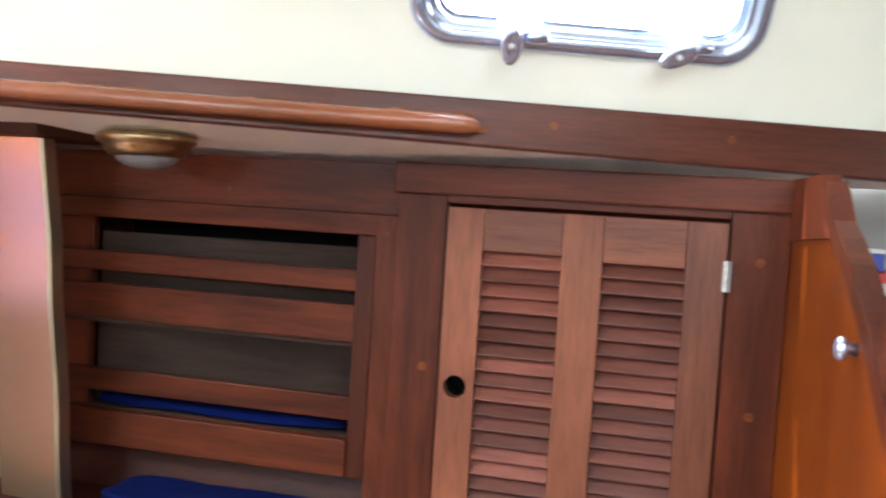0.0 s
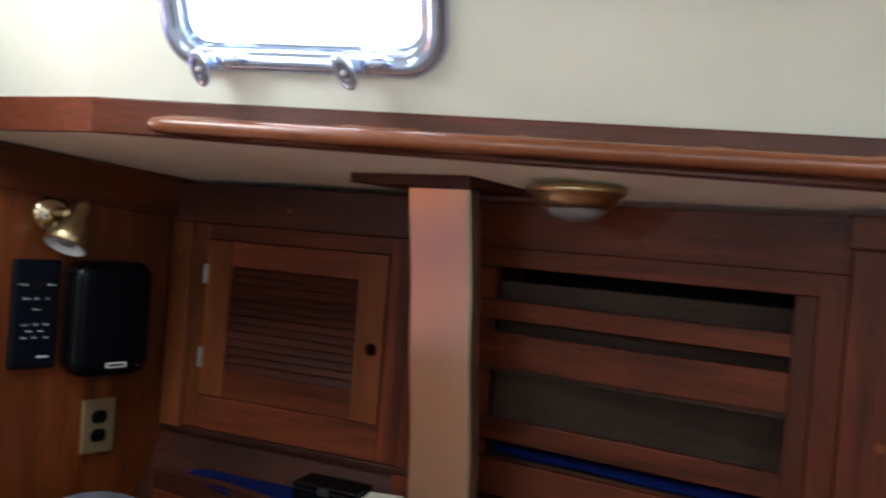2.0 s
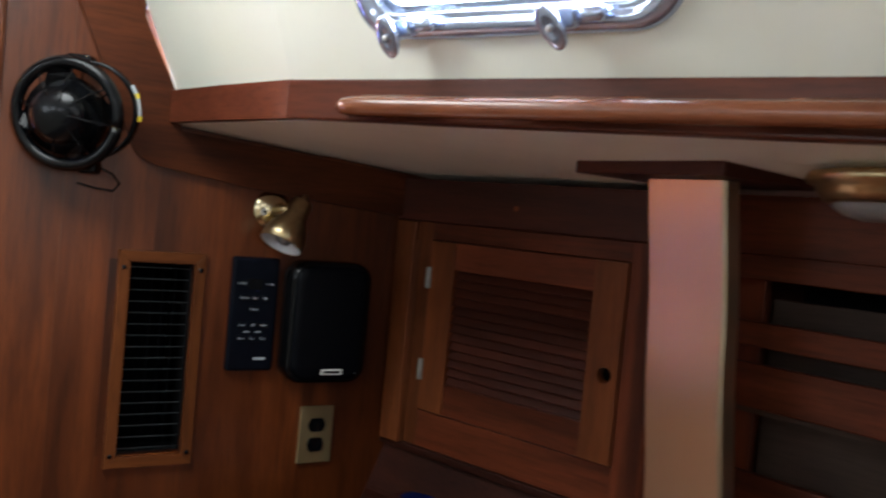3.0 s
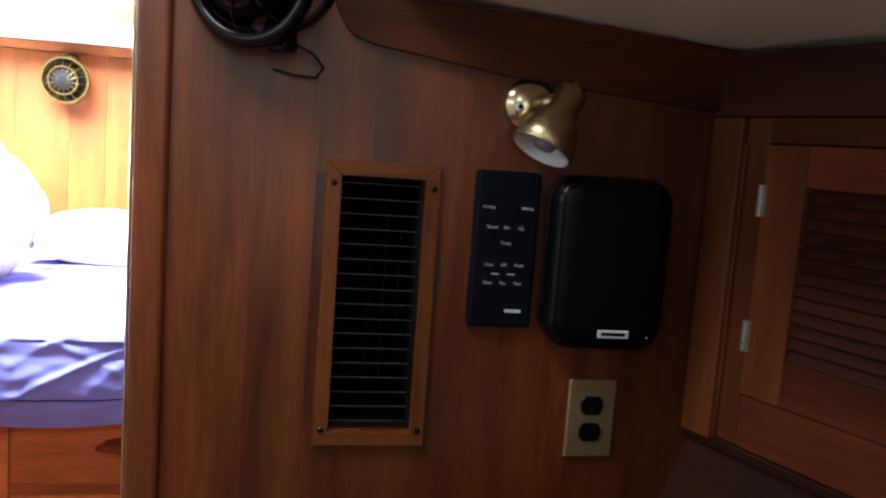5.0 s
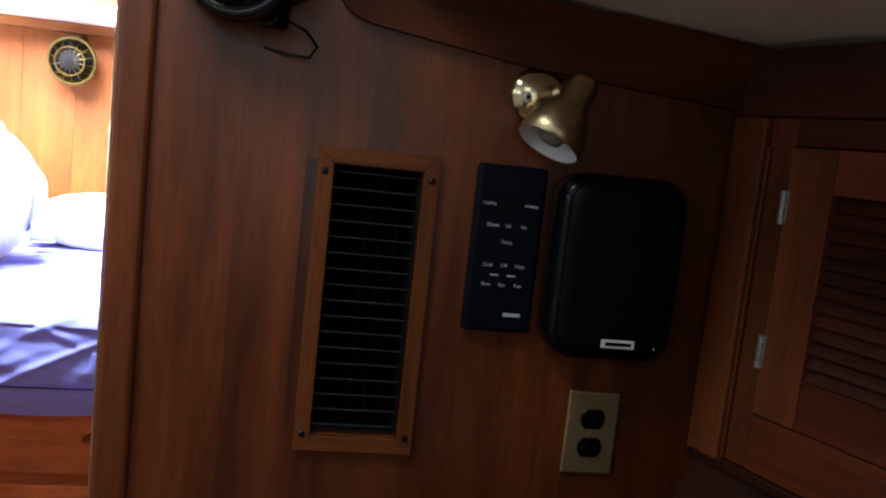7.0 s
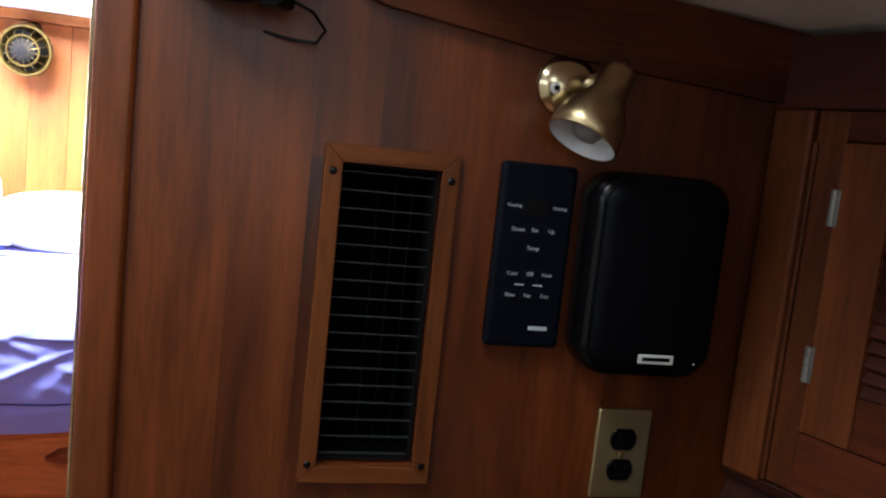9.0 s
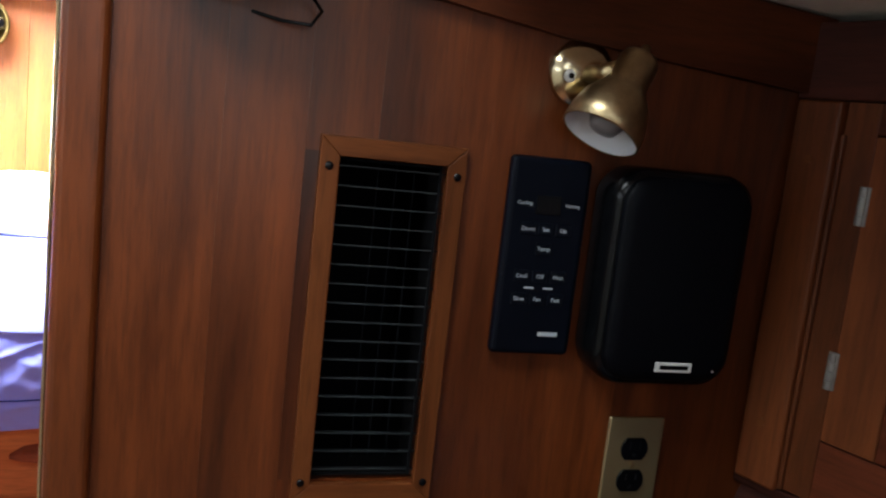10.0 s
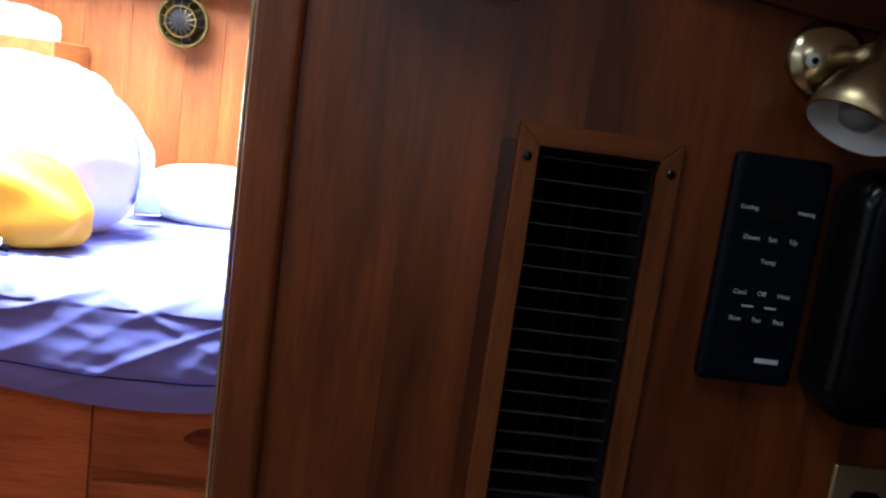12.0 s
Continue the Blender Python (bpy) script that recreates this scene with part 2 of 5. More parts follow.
def mesh_of(bm, name, material, smooth=False):
    bmesh.ops.recalc_face_normals(bm, faces=bm.faces[:])
    me = bpy.data.meshes.new(name)
    bm.to_mesh(me)
    bm.free()
    me.materials.append(material)
    if smooth:
        for p in me.polygons:
            p.use_smooth = True
    return me


def part(name, bm, material, parent, label="", smooth=False, m=None, kind=""):
    ob = new(name, mesh_of(bm, name, material, smooth))
    ob.parent = parent
    if m is not None:
        ob.matrix_basis = m
    return tagged(ob, label, kind=kind)


def single(name, bm, material, m=Matrix(), label="", category="", group="", kind="", smooth=False):
    ob = new(name, mesh_of(bm, name, material, smooth))
    ob.matrix_world = m
    return tagged(ob, label, category, group, kind)


def box(x0, x1, y0, y1, z0, z1, bevel=0.002, seg=2, bm=None):
    b = bmesh.new()
    bmesh.ops.create_cube(b, size=1.0)
    for v in b.verts:
        v.co = Vector((x0 + (x1 - x0) * (v.co.x + 0.5), y0 + (y1 - y0) * (v.co.y + 0.5), z0 + (z1 - z0) * (v.co.z + 0.5)))
    bevel = min(bevel, 0.45 * min(abs(x1 - x0), abs(y1 - y0), abs(z1 - z0)))
    if bevel > 0:
        bmesh.ops.bevel(b, geom=b.edges[:], offset=bevel, segments=seg, profile=0.5, affect='EDGES')
    return b if bm is None else merge(bm, b)


def merge(bm, other, m=None):
    if m is not None:
        other.transform(m)
    me = bpy.data.meshes.new("tmp")
    other.to_mesh(me)
    other.free()
    bm.from_mesh(me)
    bpy.data.meshes.remove(me)
    return bm


def prism(pts, z0, z1, bevel=0.0, seg=2):
    """A slab over the plan outline pts, from z0 to z1."""
    b = bmesh.new()
    f = b.faces.new([b.verts.new((x, y, z0)) for x, y in pts])
    r = bmesh.ops.extrude_face_region(b, geom=[f])
    for v in r["geom"]:
        if isinstance(v, bmesh.types.BMVert):
            v.co.z = z1
    if bevel > 0:
        bmesh.ops.bevel(b, geom=b.edges[:], offset=bevel, segments=seg, profile=0.5, affect='EDGES')
    return b


def ring_face(outer, inner, z0, z1, bevel=0.0):
    """A frame between two outlines of equal count, from z0 to z1."""
    b = bmesh.new()
    n = len(outer)
    rows = [[b.verts.new((x, y, z)) for x, y in o] for o, z in ((outer, z0), (outer, z1), (inner, z1), (inner, z0))]
    for k in range(4):
        a, c = rows[k], rows[(k + 1) % 4]
        for i in range(n):
            b.faces.new((a[i], a[(i + 1) % n], c[(i + 1) % n], c[i]))
    return b


def rounded(x0, x1, y0, y1, r, n=8):
    pts = []
    for cx, cy, a0 in ((x1 - r, y1 - r, 0), (x0 + r, y1 - r, 90), (x0 + r, y0 + r, 180), (x1 - r, y0 + r, 270)):
        for k in range(n + 1):
            a = radians(a0 + 90 * k / n)
            pts.append((cx + r * math.cos(a), cy + r * math.sin(a)))
    return pts


def lathe(profile, n=32, bm=None, m=None):
    """Turned about local z: profile of (radius, z)."""
    b = bmesh.new()
    rings = []
    for r, z in profile:
        if r < 1e-6:
            rings.append([b.verts.new((0, 0, z))])
        else:
            rings.append([b.verts.new((r * math.cos(2 * math.pi * k / n), r * math.sin(2 * math.pi * k / n), z)) for k in range(n)])
    for a, c in zip(rings, rings[1:]):
        for k in range(n):
            q = [a[k % len(a)], a[(k + 1) % n % len(a)], c[(k + 1) % n % len(c)], c[k % len(c)]]
            q = list(dict.fromkeys(q))
            if len(q) > 2:
                b.faces.new(q)
    if m is not None:
        b.transform(m)
    return b if bm is None else merge(bm, b)


def tube(points, r, n=10, radii=None, bm=None):
    """A round bar along points."""
    b = bmesh.new()
    pts = [Vector(p) for p in points]
    rings = []
    for i, p in enumerate(pts):
        t = (pts[min(i + 1, len(pts) - 1)] - pts[max(i - 1, 0)]).normalized()
        q = t.to_track_quat('Z', 'Y').to_matrix()
        rr = radii[i] if radii else r
        rings.append([b.verts.new(p + q @ Vector((rr * math.cos(2 * math.pi * k / n), rr * math.sin(2 * math.pi * k / n), 0))) for k in range(n)])
    for a, c in zip(rings, rings[1:]):
        for k in range(n):
            b.faces.new((a[k], a[(k + 1) % n], c[(k + 1) % n], c[k]))
    b.faces.new(rings[0][::-1])
    b.faces.new(rings[-1])
    return b if bm is None else merge(bm, b)


def sec(a, b, z=0.0, back=0.0):
    """A frame whose X runs along the plan from a to b, whose Y points outboard."""
    ang = math.degrees(math.atan2(b[1] - a[1], b[0] - a[0]))
    return pose(a[0], a[1], z, 0, 0, ang) @ pose(0, back, 0)


# ---- plan ----
BX = -1.916                      # aft face of the main bulkhead
ROOF = 2.0
SIDE_A, SIDE_B, SIDE_D = (-1.916, 0.487), (-1.55, 0.581), (1.5, 2.054)
TRIM_TOP = 1.624
LEAN = 25.0
SIDE = sec(SIDE_B, SIDE_D)
SIDE_LEN = 3.387
FACE_SD = sec((-1.916, 0.952), (-1.20, 1.181))
FACE_SH = sec((-1.20, 1.155), (-0.60, 1.255))
FACE_LD = sec((-0.588, 1.225), (0.012, 1.320))
SOFFIT = 1.522


def sweep(plan, profile):
    """A moulding of constant section (offset outboard, height) along a plan line."""
    b = bmesh.new()
    pts = [Vector((*p, 0)) for p in plan]
    rows = []
    for i, p in enumerate(pts):
        t0 = (p - pts[i - 1]).normalized() if i else (pts[1] - p).normalized()
        t1 = (pts[i + 1] - p).normalized() if i < len(pts) - 1 else t0
        t = (t0 + t1).normalized()
        nrm = Vector((-t.y, t.x, 0)) / max(0.3, t.dot(t0))
        rows.append([b.verts.new(p + nrm * v + Vector((0, 0, z))) for v, z in profile])
    n = len(profile)
    for a, c in zip(rows, rows[1:]):
        for k in range(n):
            b.faces.new((a[k], a[(k + 1) % n], c[(k + 1) % n], c[k]))
    b.faces.new(rows[0])
    b.faces.new(rows[-1][::-1])
    return b


def holed_board(x0, x1, z0, z1, cx, cz, r, y0, y1):
    """An upright board with a round finger hole bored through it."""
    angs = sorted({2 * math.pi * k / 28 for k in range(28)} | {math.atan2(z - cz, x - cx) % (2 * math.pi) for x in (x0, x1) for z in (z0, z1)})
    outer, inner = [], []
    for a in angs:
        c, s = math.cos(a), math.sin(a)
        k = min([(x1 - cx) / c if c > 1e-9 else 1e9, (x0 - cx) / c if c < -1e-9 else 1e9, (z1 - cz) / s if s > 1e-9 else 1e9, (z0 - cz) / s if s < -1e-9 else 1e9])
        outer.append((cx + c * k, cz + s * k))
        inner.append((cx + c * r, cz + s * r))
    b = ring_face(outer, inner, -y1, -y0)
    b.transform(pose(0, 0, 0, 90, 0, 0))
    return b


def plug(parent, u, y, z, material, r=0.0055):
    """A small round wooden bung over a screw."""
    return part("bung", lathe([(r, 0.0), (r, 0.0012), (0, 0.0014)], 14, m=pose(u, y, z, 90, 0, 0)), material, parent)


# ---- large structure: sole, overhead, coach side, soffit ----
floor = single("floor", box(-4.6, 2.6, -2.2, 2.2, -0.03, 0.0, 0), sole_wood, label="varnished wooden cabin sole boards", category="floor", kind="structure")


def roof_edge(x):
    """Starboard edge of the coachroof in plan."""
    if x < BX - 0.001:
        return 0.68
    return (0.581 + 0.483 * (x + 1.55) if x > -1.55 else 0.487 + 0.257 * (x - BX)) - 0.185


def overhead():
    """Cabin overhead with openings for the forward hatch and the two added saloon hatches."""
    b = bmesh.new()

    def slab(x0, x1, ya, yb, yc=None):
        merge(b, prism([(x0, ya), (x1, ya), (x1, yb if yc is None else yc), (x0, yb)], ROOF, ROOF + 0.04))
    hx, hy, hs, _ = HATCH_AFT
    fx, fy, fs, _ = HATCH_FORE
    lo = -1.76
    slab(-4.06, fx - fs / 2, lo, 0.68)
    slab(fx - fs / 2, fx + fs / 2, lo, fy - fs / 2)
    slab(fx - fs / 2, fx + fs / 2, fy + fs / 2, 0.68)
    slab(fx + fs / 2, BX - 0.002, lo, 0.68)
    sx, sy, ss, _ = HATCH_SMALL
    slab(sx - ss / 2, sx + ss / 2, lo, sy - ss / 2)
    slab(sx - ss / 2, sx + ss / 2, sy + ss / 2, roof_edge(sx - ss / 2), roof_edge(sx + ss / 2))
    for x0, x1 in ((BX, sx - ss / 2), (sx + ss / 2, hx - hs / 2), (hx + hs / 2, 2.6)):
        slab(x0, x1, lo, roof_edge(x0 + 1e-4), roof_edge(x1))
    slab(hx - hs / 2, hx + hs / 2, lo, hy - hs / 2)
    slab(hx - hs / 2, hx + hs / 2, hy + hs / 2, roof_edge(hx - hs / 2), roof_edge(hx + hs / 2))
    return single("ceiling", b, white_over, label="white painted cabin overhead with hatch openings", category="ceiling", kind="structure")


overhead()


def port_wall():
    """Unseen side across the aisle; its cream colour and added windows throw in light."""
    w = thing("wall_port", label="unseen cabin side across the aisle, cream to bounce light, with added windows", category="wall", kind="structure")
    y0, y1 = PORT_Y - 0.06, PORT_Y
    part("lower_wall", box(BX, 2.6, y0, y1, 0, 1.45, 0), white_gel, w)
    part("middle_wall", box(BX, 2.6, y0, y1, 1.4505, PORT_Z, 0), white_gel, w)
    part("upper_wall", box(BX, 2.6, y0, y1, PORT_Z + PORT_H, ROOF - 0.001, 0), white_gel, w)
    xs = [BX] + [v for p in PORT_LIGHTS for v in (p - PORT_W / 2, p + PORT_W / 2)] + [2.6]
    for a, c in zip(xs[::2], xs[1::2]):
        part("pier", box(a, c, y0, y1, PORT_Z + 0.0005, PORT_Z + PORT_H - 0.0005, 0), white_gel, w)


port_wall()
# unseen panel added to keep sun off the sole
hatch = thing("hatch_saloon_unseen", pose(HATCH_AFT[0], HATCH_AFT[1], ROOF), "unseen saloon hatch, closed by a white panel that blocks the sun", "hatch", kind="structure")
part("pane", box(-0.30, 0.30, -0.30, 0.30, 0.012, 0.020, 0), white_over, hatch)
# unseen; only gives the fill lamp below it a place
small_hatch = thing("hatch_small_unseen", pose(HATCH_SMALL[0], HATCH_SMALL[1], ROOF), "unseen added small hatch, closed by a white panel", "hatch", kind="structure")
part("pane", box(-0.22, 0.22, -0.22, 0.22, 0.012, 0.020, 0), white_over, small_hatch)


def aft_wall():
    """Unseen aft bulkhead; its companionway is added for light on the main bulkhead."""
    w = thing("wall_aft", label="unseen teak aft bulkhead with an added companionway opening", category="wall", kind="structure")
    y0, y1, z0, z1 = COMPANIONWAY
    part("wall_panel", box(2.5, 2.6, PORT_Y, y0, 0, ROOF - 0.001, 0), teak_z, w)
    part("wall_panel", box(2.5, 2.6, y1, 2.2, 0, ROOF - 0.001, 0), teak_z, w)
    part("wall_panel", box(2.5, 2.6, y0 + 0.0005, y1 - 0.0005, 0, z0, 0), teak_z, w)
    part("wall_panel", box(2.5, 2.6, y0 + 0.0005, y1 - 0.0005, z1, ROOF - 0.001, 0), teak_z, w)


aft_wall()

SIDE = sec(SIDE_B, SIDE_D, TRIM_TOP) @ pose(0, 0, 0, 0, 0.62, 0)
TILT = SIDE @ pose(0, 0, 0, LEAN, 0, 0)
WALL_H = 0.43
PORTS = [(0.130, 0.572, 0.053, 0.265), (1.142, 1.640, 0.076, 0.290)]
for pu0, pu1, pw0, pw1 in PORTS:
    sky_opening("portlight_daylight", TILT @ pose((pu0 + pu1) / 2, 0.05, (pw0 + pw1) / 2, -90, 0, 0), pu1 - pu0 - 0.06, pw1 - pw0 - 0.05, 2.2, (0.90, 0.96, 1.0))


def coach_side():
    """Leaning cream coachroof side, pierced by the portlights."""
    w = thing("wall_coach_side", TILT, "cream gelcoat coachroof side leaning inboard", "wall", kind="structure")
    u = -0.02
    for u0, u1, w0, w1 in PORTS:
        u0, u1, w0, w1 = u0 + 0.025, u1 - 0.025, w0 + 0.02, w1 - 0.02
        part("wall_panel", box(u, u0, 0, 0.035, 0, WALL_H, 0), white_gel, w)
        part("wall_panel", box(u0, u1, 0, 0.035, 0, w0, 0), white_gel, w)
        part("wall_panel", box(u0, u1, 0, 0.035, w1, WALL_H, 0), white_gel, w)
        u = u1
    part("wall_panel", box(u, SIDE_LEN, 0, 0.035, 0, WALL_H, 0), white_gel, w)
    dv, dz = -math.sin(radians(LEAN)) * WALL_H, math.cos(radians(LEAN)) * WALL_H
    b = sweep([SIDE_A, (-1.73, 0.530), SIDE_B, (-1.52, 0.5955)], [(0, TRIM_TOP), (0.035, TRIM_TOP), (0.035 + dv, TRIM_TOP + dz), (dv, TRIM_TOP + dz)])
    ob = single("wall_coach_side_forward", b, white_gel, label="cream gelcoat coachroof side beside the bulkhead", category="wall", kind="structure")
    return w


coach_side()


def soffit():
    """Cream underside of the side deck between coach side and lockers."""
    b = bmesh.new()
    inner = [(-1.93, 0.487), (-1.55, 0.585), (-1.0, 0.851), (-0.42, 1.131), (0.20, 1.431), (1.5, 2.06)]
    outer = [(-1.93, 1.10), (-1.45, 1.27), (-1.0, 1.36), (-0.50, 1.44), (0.15, 1.60), (1.45, 2.15)]
    zi = [1.5675, 1.5675, 1.559, 1.549, 1.541, 1.53]
    zo = [1.520, 1.522, 1.520, 1.521, 1.530, 1.52]
    low = [[b.verts.new((*p, z)) for p, z in zip(l, zs)] for l, zs in ((inner, zi), (outer, zo))]
    top = [[b.verts.new((v.co.x, v.co.y, v.co.z + 0.03)) for v in r] for r in low]
    for r in (low, top):
        for i in range(5):
            b.faces.new((r[0][i], r[0][i + 1], r[1][i + 1], r[1][i]))
    for k in (0, 1):
        for i in range(5):
            b.faces.new((low[k][i], low[k][i + 1], top[k][i + 1], top[k][i]))
    return single("ceiling_side_deck", b, white_vinyl, label="beige vinyl lined underside of the side deck", category="ceiling", kind="structure")


soffit()
single("deck_edge", sweep([(-1.93, 1.2), (-1.45, 1.45), (0.2, 1.62), (1.6, 2.1)], [(0, 0), (0.04, 0), (0.04, 1.545), (0, 1.545)]), hull_grey, label="grey lined hull side behind the lockers", category="wall", kind="structure")


def coach_trim():
    t = thing("trim_coach_side", SIDE, "reddish mahogany trim board below the coachroof side", "trim", kind="structure")
    b = prism([(-0.012, -0.0555), (SIDE_LEN, -0.086), (SIDE_LEN, 0.0), (-0.012, 0.0)], -0.012, 0.014, 0.003)
    b.transform(pose(0, 0, 0, 90, 0, 0))
    part("trim_board", b, trim_x, t)
    for u in (1.36, 1.62, 2.1):
        plug(t, u, -0.014, -0.030, light_x, 0.006)
    b = sweep([(-1.914, 0.487), (-1.73, 0.530), SIDE_B], [(-0.014, TRIM_TOP - 0.0555), (0.012, TRIM_TOP - 0.0555), (0.012, TRIM_TOP), (-0.014, TRIM_TOP)])
    single("trim_coach_side_forward", b, wood("trim_mahogany_forward", (0.055, 0.012, 0.006), (0.135, 0.034, 0.015), grain="x", rough=0.36, coat=0.25), label="reddish mahogany trim board running to the bulkhead", category="trim", kind="structure")


coach_trim()


def handrail():
    """Varnished grab rail with standoff pads along the trim board."""
    h = thing("handrail", SIDE @ pose(0.115, -0.014, -0.042), "orange-brown varnished wooden grab rail on the trim board", "handrail")
    L = 1.136
    pts, rad = [], []
    for s, r in ((0, 0.004), (0.004, 0.008), (0.012, 0.0115), (0.03, 0.0128), (0.06, 0.0132)):
        pts.append((s, -0.034 + (0.0132 - r) * 0.6, 0))
        rad.append(r)
    for k in range(1, 12):
        pts.append((L * k / 12, -0.034, 0))
        rad.append(0.0132)
    for s, r in ((0.06, 0.0132), (0.03, 0.0128), (0.012, 0.0115), (0.004, 0.008), (0, 0.004)):
        pts.append((L - s, -0.034 + (0.0132 - r) * 0.6, 0))
        rad.append(r)
    part("rail", tube(pts, 0.0132, 20, rad), rail_x, h, smooth=True)
    for c, wd in ((0.07, 0.12), (0.355, 0.13), (0.615, 0.13), (0.865, 0.13), (L - 0.07, 0.12)):
        b = bmesh.new()
        rows = []
        for y, hw, z0, z1 in ((0.001, wd / 2 + 0.03, -0.006, 0.0195), (-0.016, wd / 2 + 0.01, -0.008, 0.0185), (-0.034, wd / 2 - 0.02, -0.009, 0.0128)):
            rows.append([b.verts.new((c + sx * hw * (0.7 if zz > 0 else 1.0), y, zz)) for sx, zz in ((-1, z0), (1, z0), (1, z1), (-1, z1))])
        for a, d in zip(rows, rows[1:]):
            for k in range(4):
                b.faces.new((a[k], a[(k + 1) % 4], d[(k + 1) % 4], d[k]))
        b.faces.new(rows[0])
        b.faces.new(rows[-1])
        bmesh.ops.bevel(b, geom=b.edges[:], offset=0.003, segments=2, affect='EDGES')
        part("standoff", b, rail_x, h)
    return h


handrail()


def dog(parent, u, w, roll):
    """Swing-bolt latch on the lower rim of a portlight."""
    d = part("latch", box(-0.012, 0.012, -0.022, 0.0, -0.012, 0.012, 0.004), chrome, parent, "chrome swing-bolt latch", m=pose(u, -0.014, w + 0.010))
    part("barrel", lathe([(0.0, 0), (0.0085, 0.001), (0.0095, 0.006), (0.0095, 0.026), (0.007, 0.030), (0.0, 0.031)], 18, m=pose(0.012, -0.012, 0.002, 0, 90, 0)), chrome, d, smooth=True)
    knob = lathe([(0.0, 0.0), (0.007, 0.0), (0.008, 0.010), (0.015, 0.014), (0.0175, 0.019), (0.0175, 0.023), (0.015, 0.026), (0.008, 0.0245), (0.0, 0.024)], 24, m=Matrix.Diagonal((0.80, 1.55, 1.0, 1.0)))
    knob.transform(pose(-0.010, -0.018, -0.004, 96, 0, 0) @ pose(0, 0, 0, 0, 0, roll))
    wing = part("wing_knob", knob, chrome, d, smooth=True)
    part("screw", lathe([(0.0, 0.0), (0.0038, 0.0), (0.0038, 0.002), (0.0, 0.003)], 12, m=pose(-0.010, -0.0425, -0.0065, 96, 0, 0)), badge_silver, wing, "bright screw head", smooth=True)
    return d


def portlight(p, dogs, name):
    u0, u1, w0, w1 = p
    t = thing(name, TILT, "opening portlight in a polished chrome frame with bright daylight behind", "window", "portlights", kind="structure")
    cx, cz = (u0 + u1) / 2, (w0 + w1) / 2
    out = rounded(u0, u1, w0, w1, 0.062)
    mid = rounded(u0 + 0.012, u1 - 0.012, w0 + 0.010, w1 - 0.010, 0.056)
    inn = rounded(u0 + 0.036, u1 - 0.036, w0 + 0.034, w1 - 0.034, 0.034)

    def loop(d):
        return rounded(u0 + d, u1 - d, w0 + d * 0.95, w1 - d * 0.95, 0.062 - d * 0.78)
    b = bmesh.new()
    n = len(out)
    bead = [(loop(d), y) for d, y in ((0.0, 0.0), (0.0006, -0.005), (0.003, -0.0095), (0.007, -0.013), (0.012, -0.0152), (0.018, -0.0158), (0.023, -0.0145), (0.026, -0.0118), (0.029, -0.0105), (0.0325, -0.0112))]
    rows = [[b.verts.new((x, y, z)) for x, z in o] for o, y in bead + [(inn, -0.009), (inn, 0.06), (mid, 0.06), (mid, 0.0)]]
    for a, c in zip(rows, rows[1:] + rows[:1]):
        for i in range(n):
            b.faces.new((a[i], a[(i + 1) % n], c[(i + 1) % n], c[i]))
    rim = part("window_frame", b, chrome, t, smooth=True)
    rim.data.set_sharp_from_angle(angle=radians(50))
    i2 = rounded(u0 + 0.0365, u1 - 0.0365, w0 + 0.0345, w1 - 0.0345, 0.034)
    i3 = rounded(u0 + 0.044, u1 - 0.044, w0 + 0.042, w1 - 0.042, 0.030)
    b = ring_face([(x, -z) for x, z in i2], [(x, -z) for x, z in i3], 0.004, 0.014)
    b.transform(pose(0, 0, 0, -90, 0, 0))
    part("gasket", b, chrome, t, "chrome inner sash rim")
    b = prism([(x, z) for x, z in i2], -0.030, -0.024)
    b.transform(pose(0, 0, 0, 90, 0, 0))
    g = part("pane", b, glass, t)
    g.visible_shadow = False
    for u, w, a in dogs:
        dog(t, u, w, a)
    for k, (x, z) in enumerate(((u0 + 0.03, w0 + 0.03), (u1 - 0.03, w0 + 0.03), (u0 + 0.016, cz), (u1 - 0.016, cz))):
        part("screw", lathe([(0.004, 0), (0.004, 0.001), (0.0, 0.0022)], 12, m=pose(x, -0.0135, z, 90, 0, 0)), chrome, t)
    return t


portlight(PORTS[0], [(0.222, 0.064, 4), (0.445, 0.067, 24)], "window_1")
portlight(PORTS[1], [(1.292, 0.090, 0), (1.518, 0.094, -62)], "window_2")
bpy.context.view_layer.update()

# ---- bulkhead ----
FB = pose(BX, 0, 0, 0, 0, 90)    # x: to starboard, -y: into the saloon, z: up
DOOR_L, DOOR_R = -0.44, 0.173
VENT = (0.429, 0.541, 0.981, 1.320)


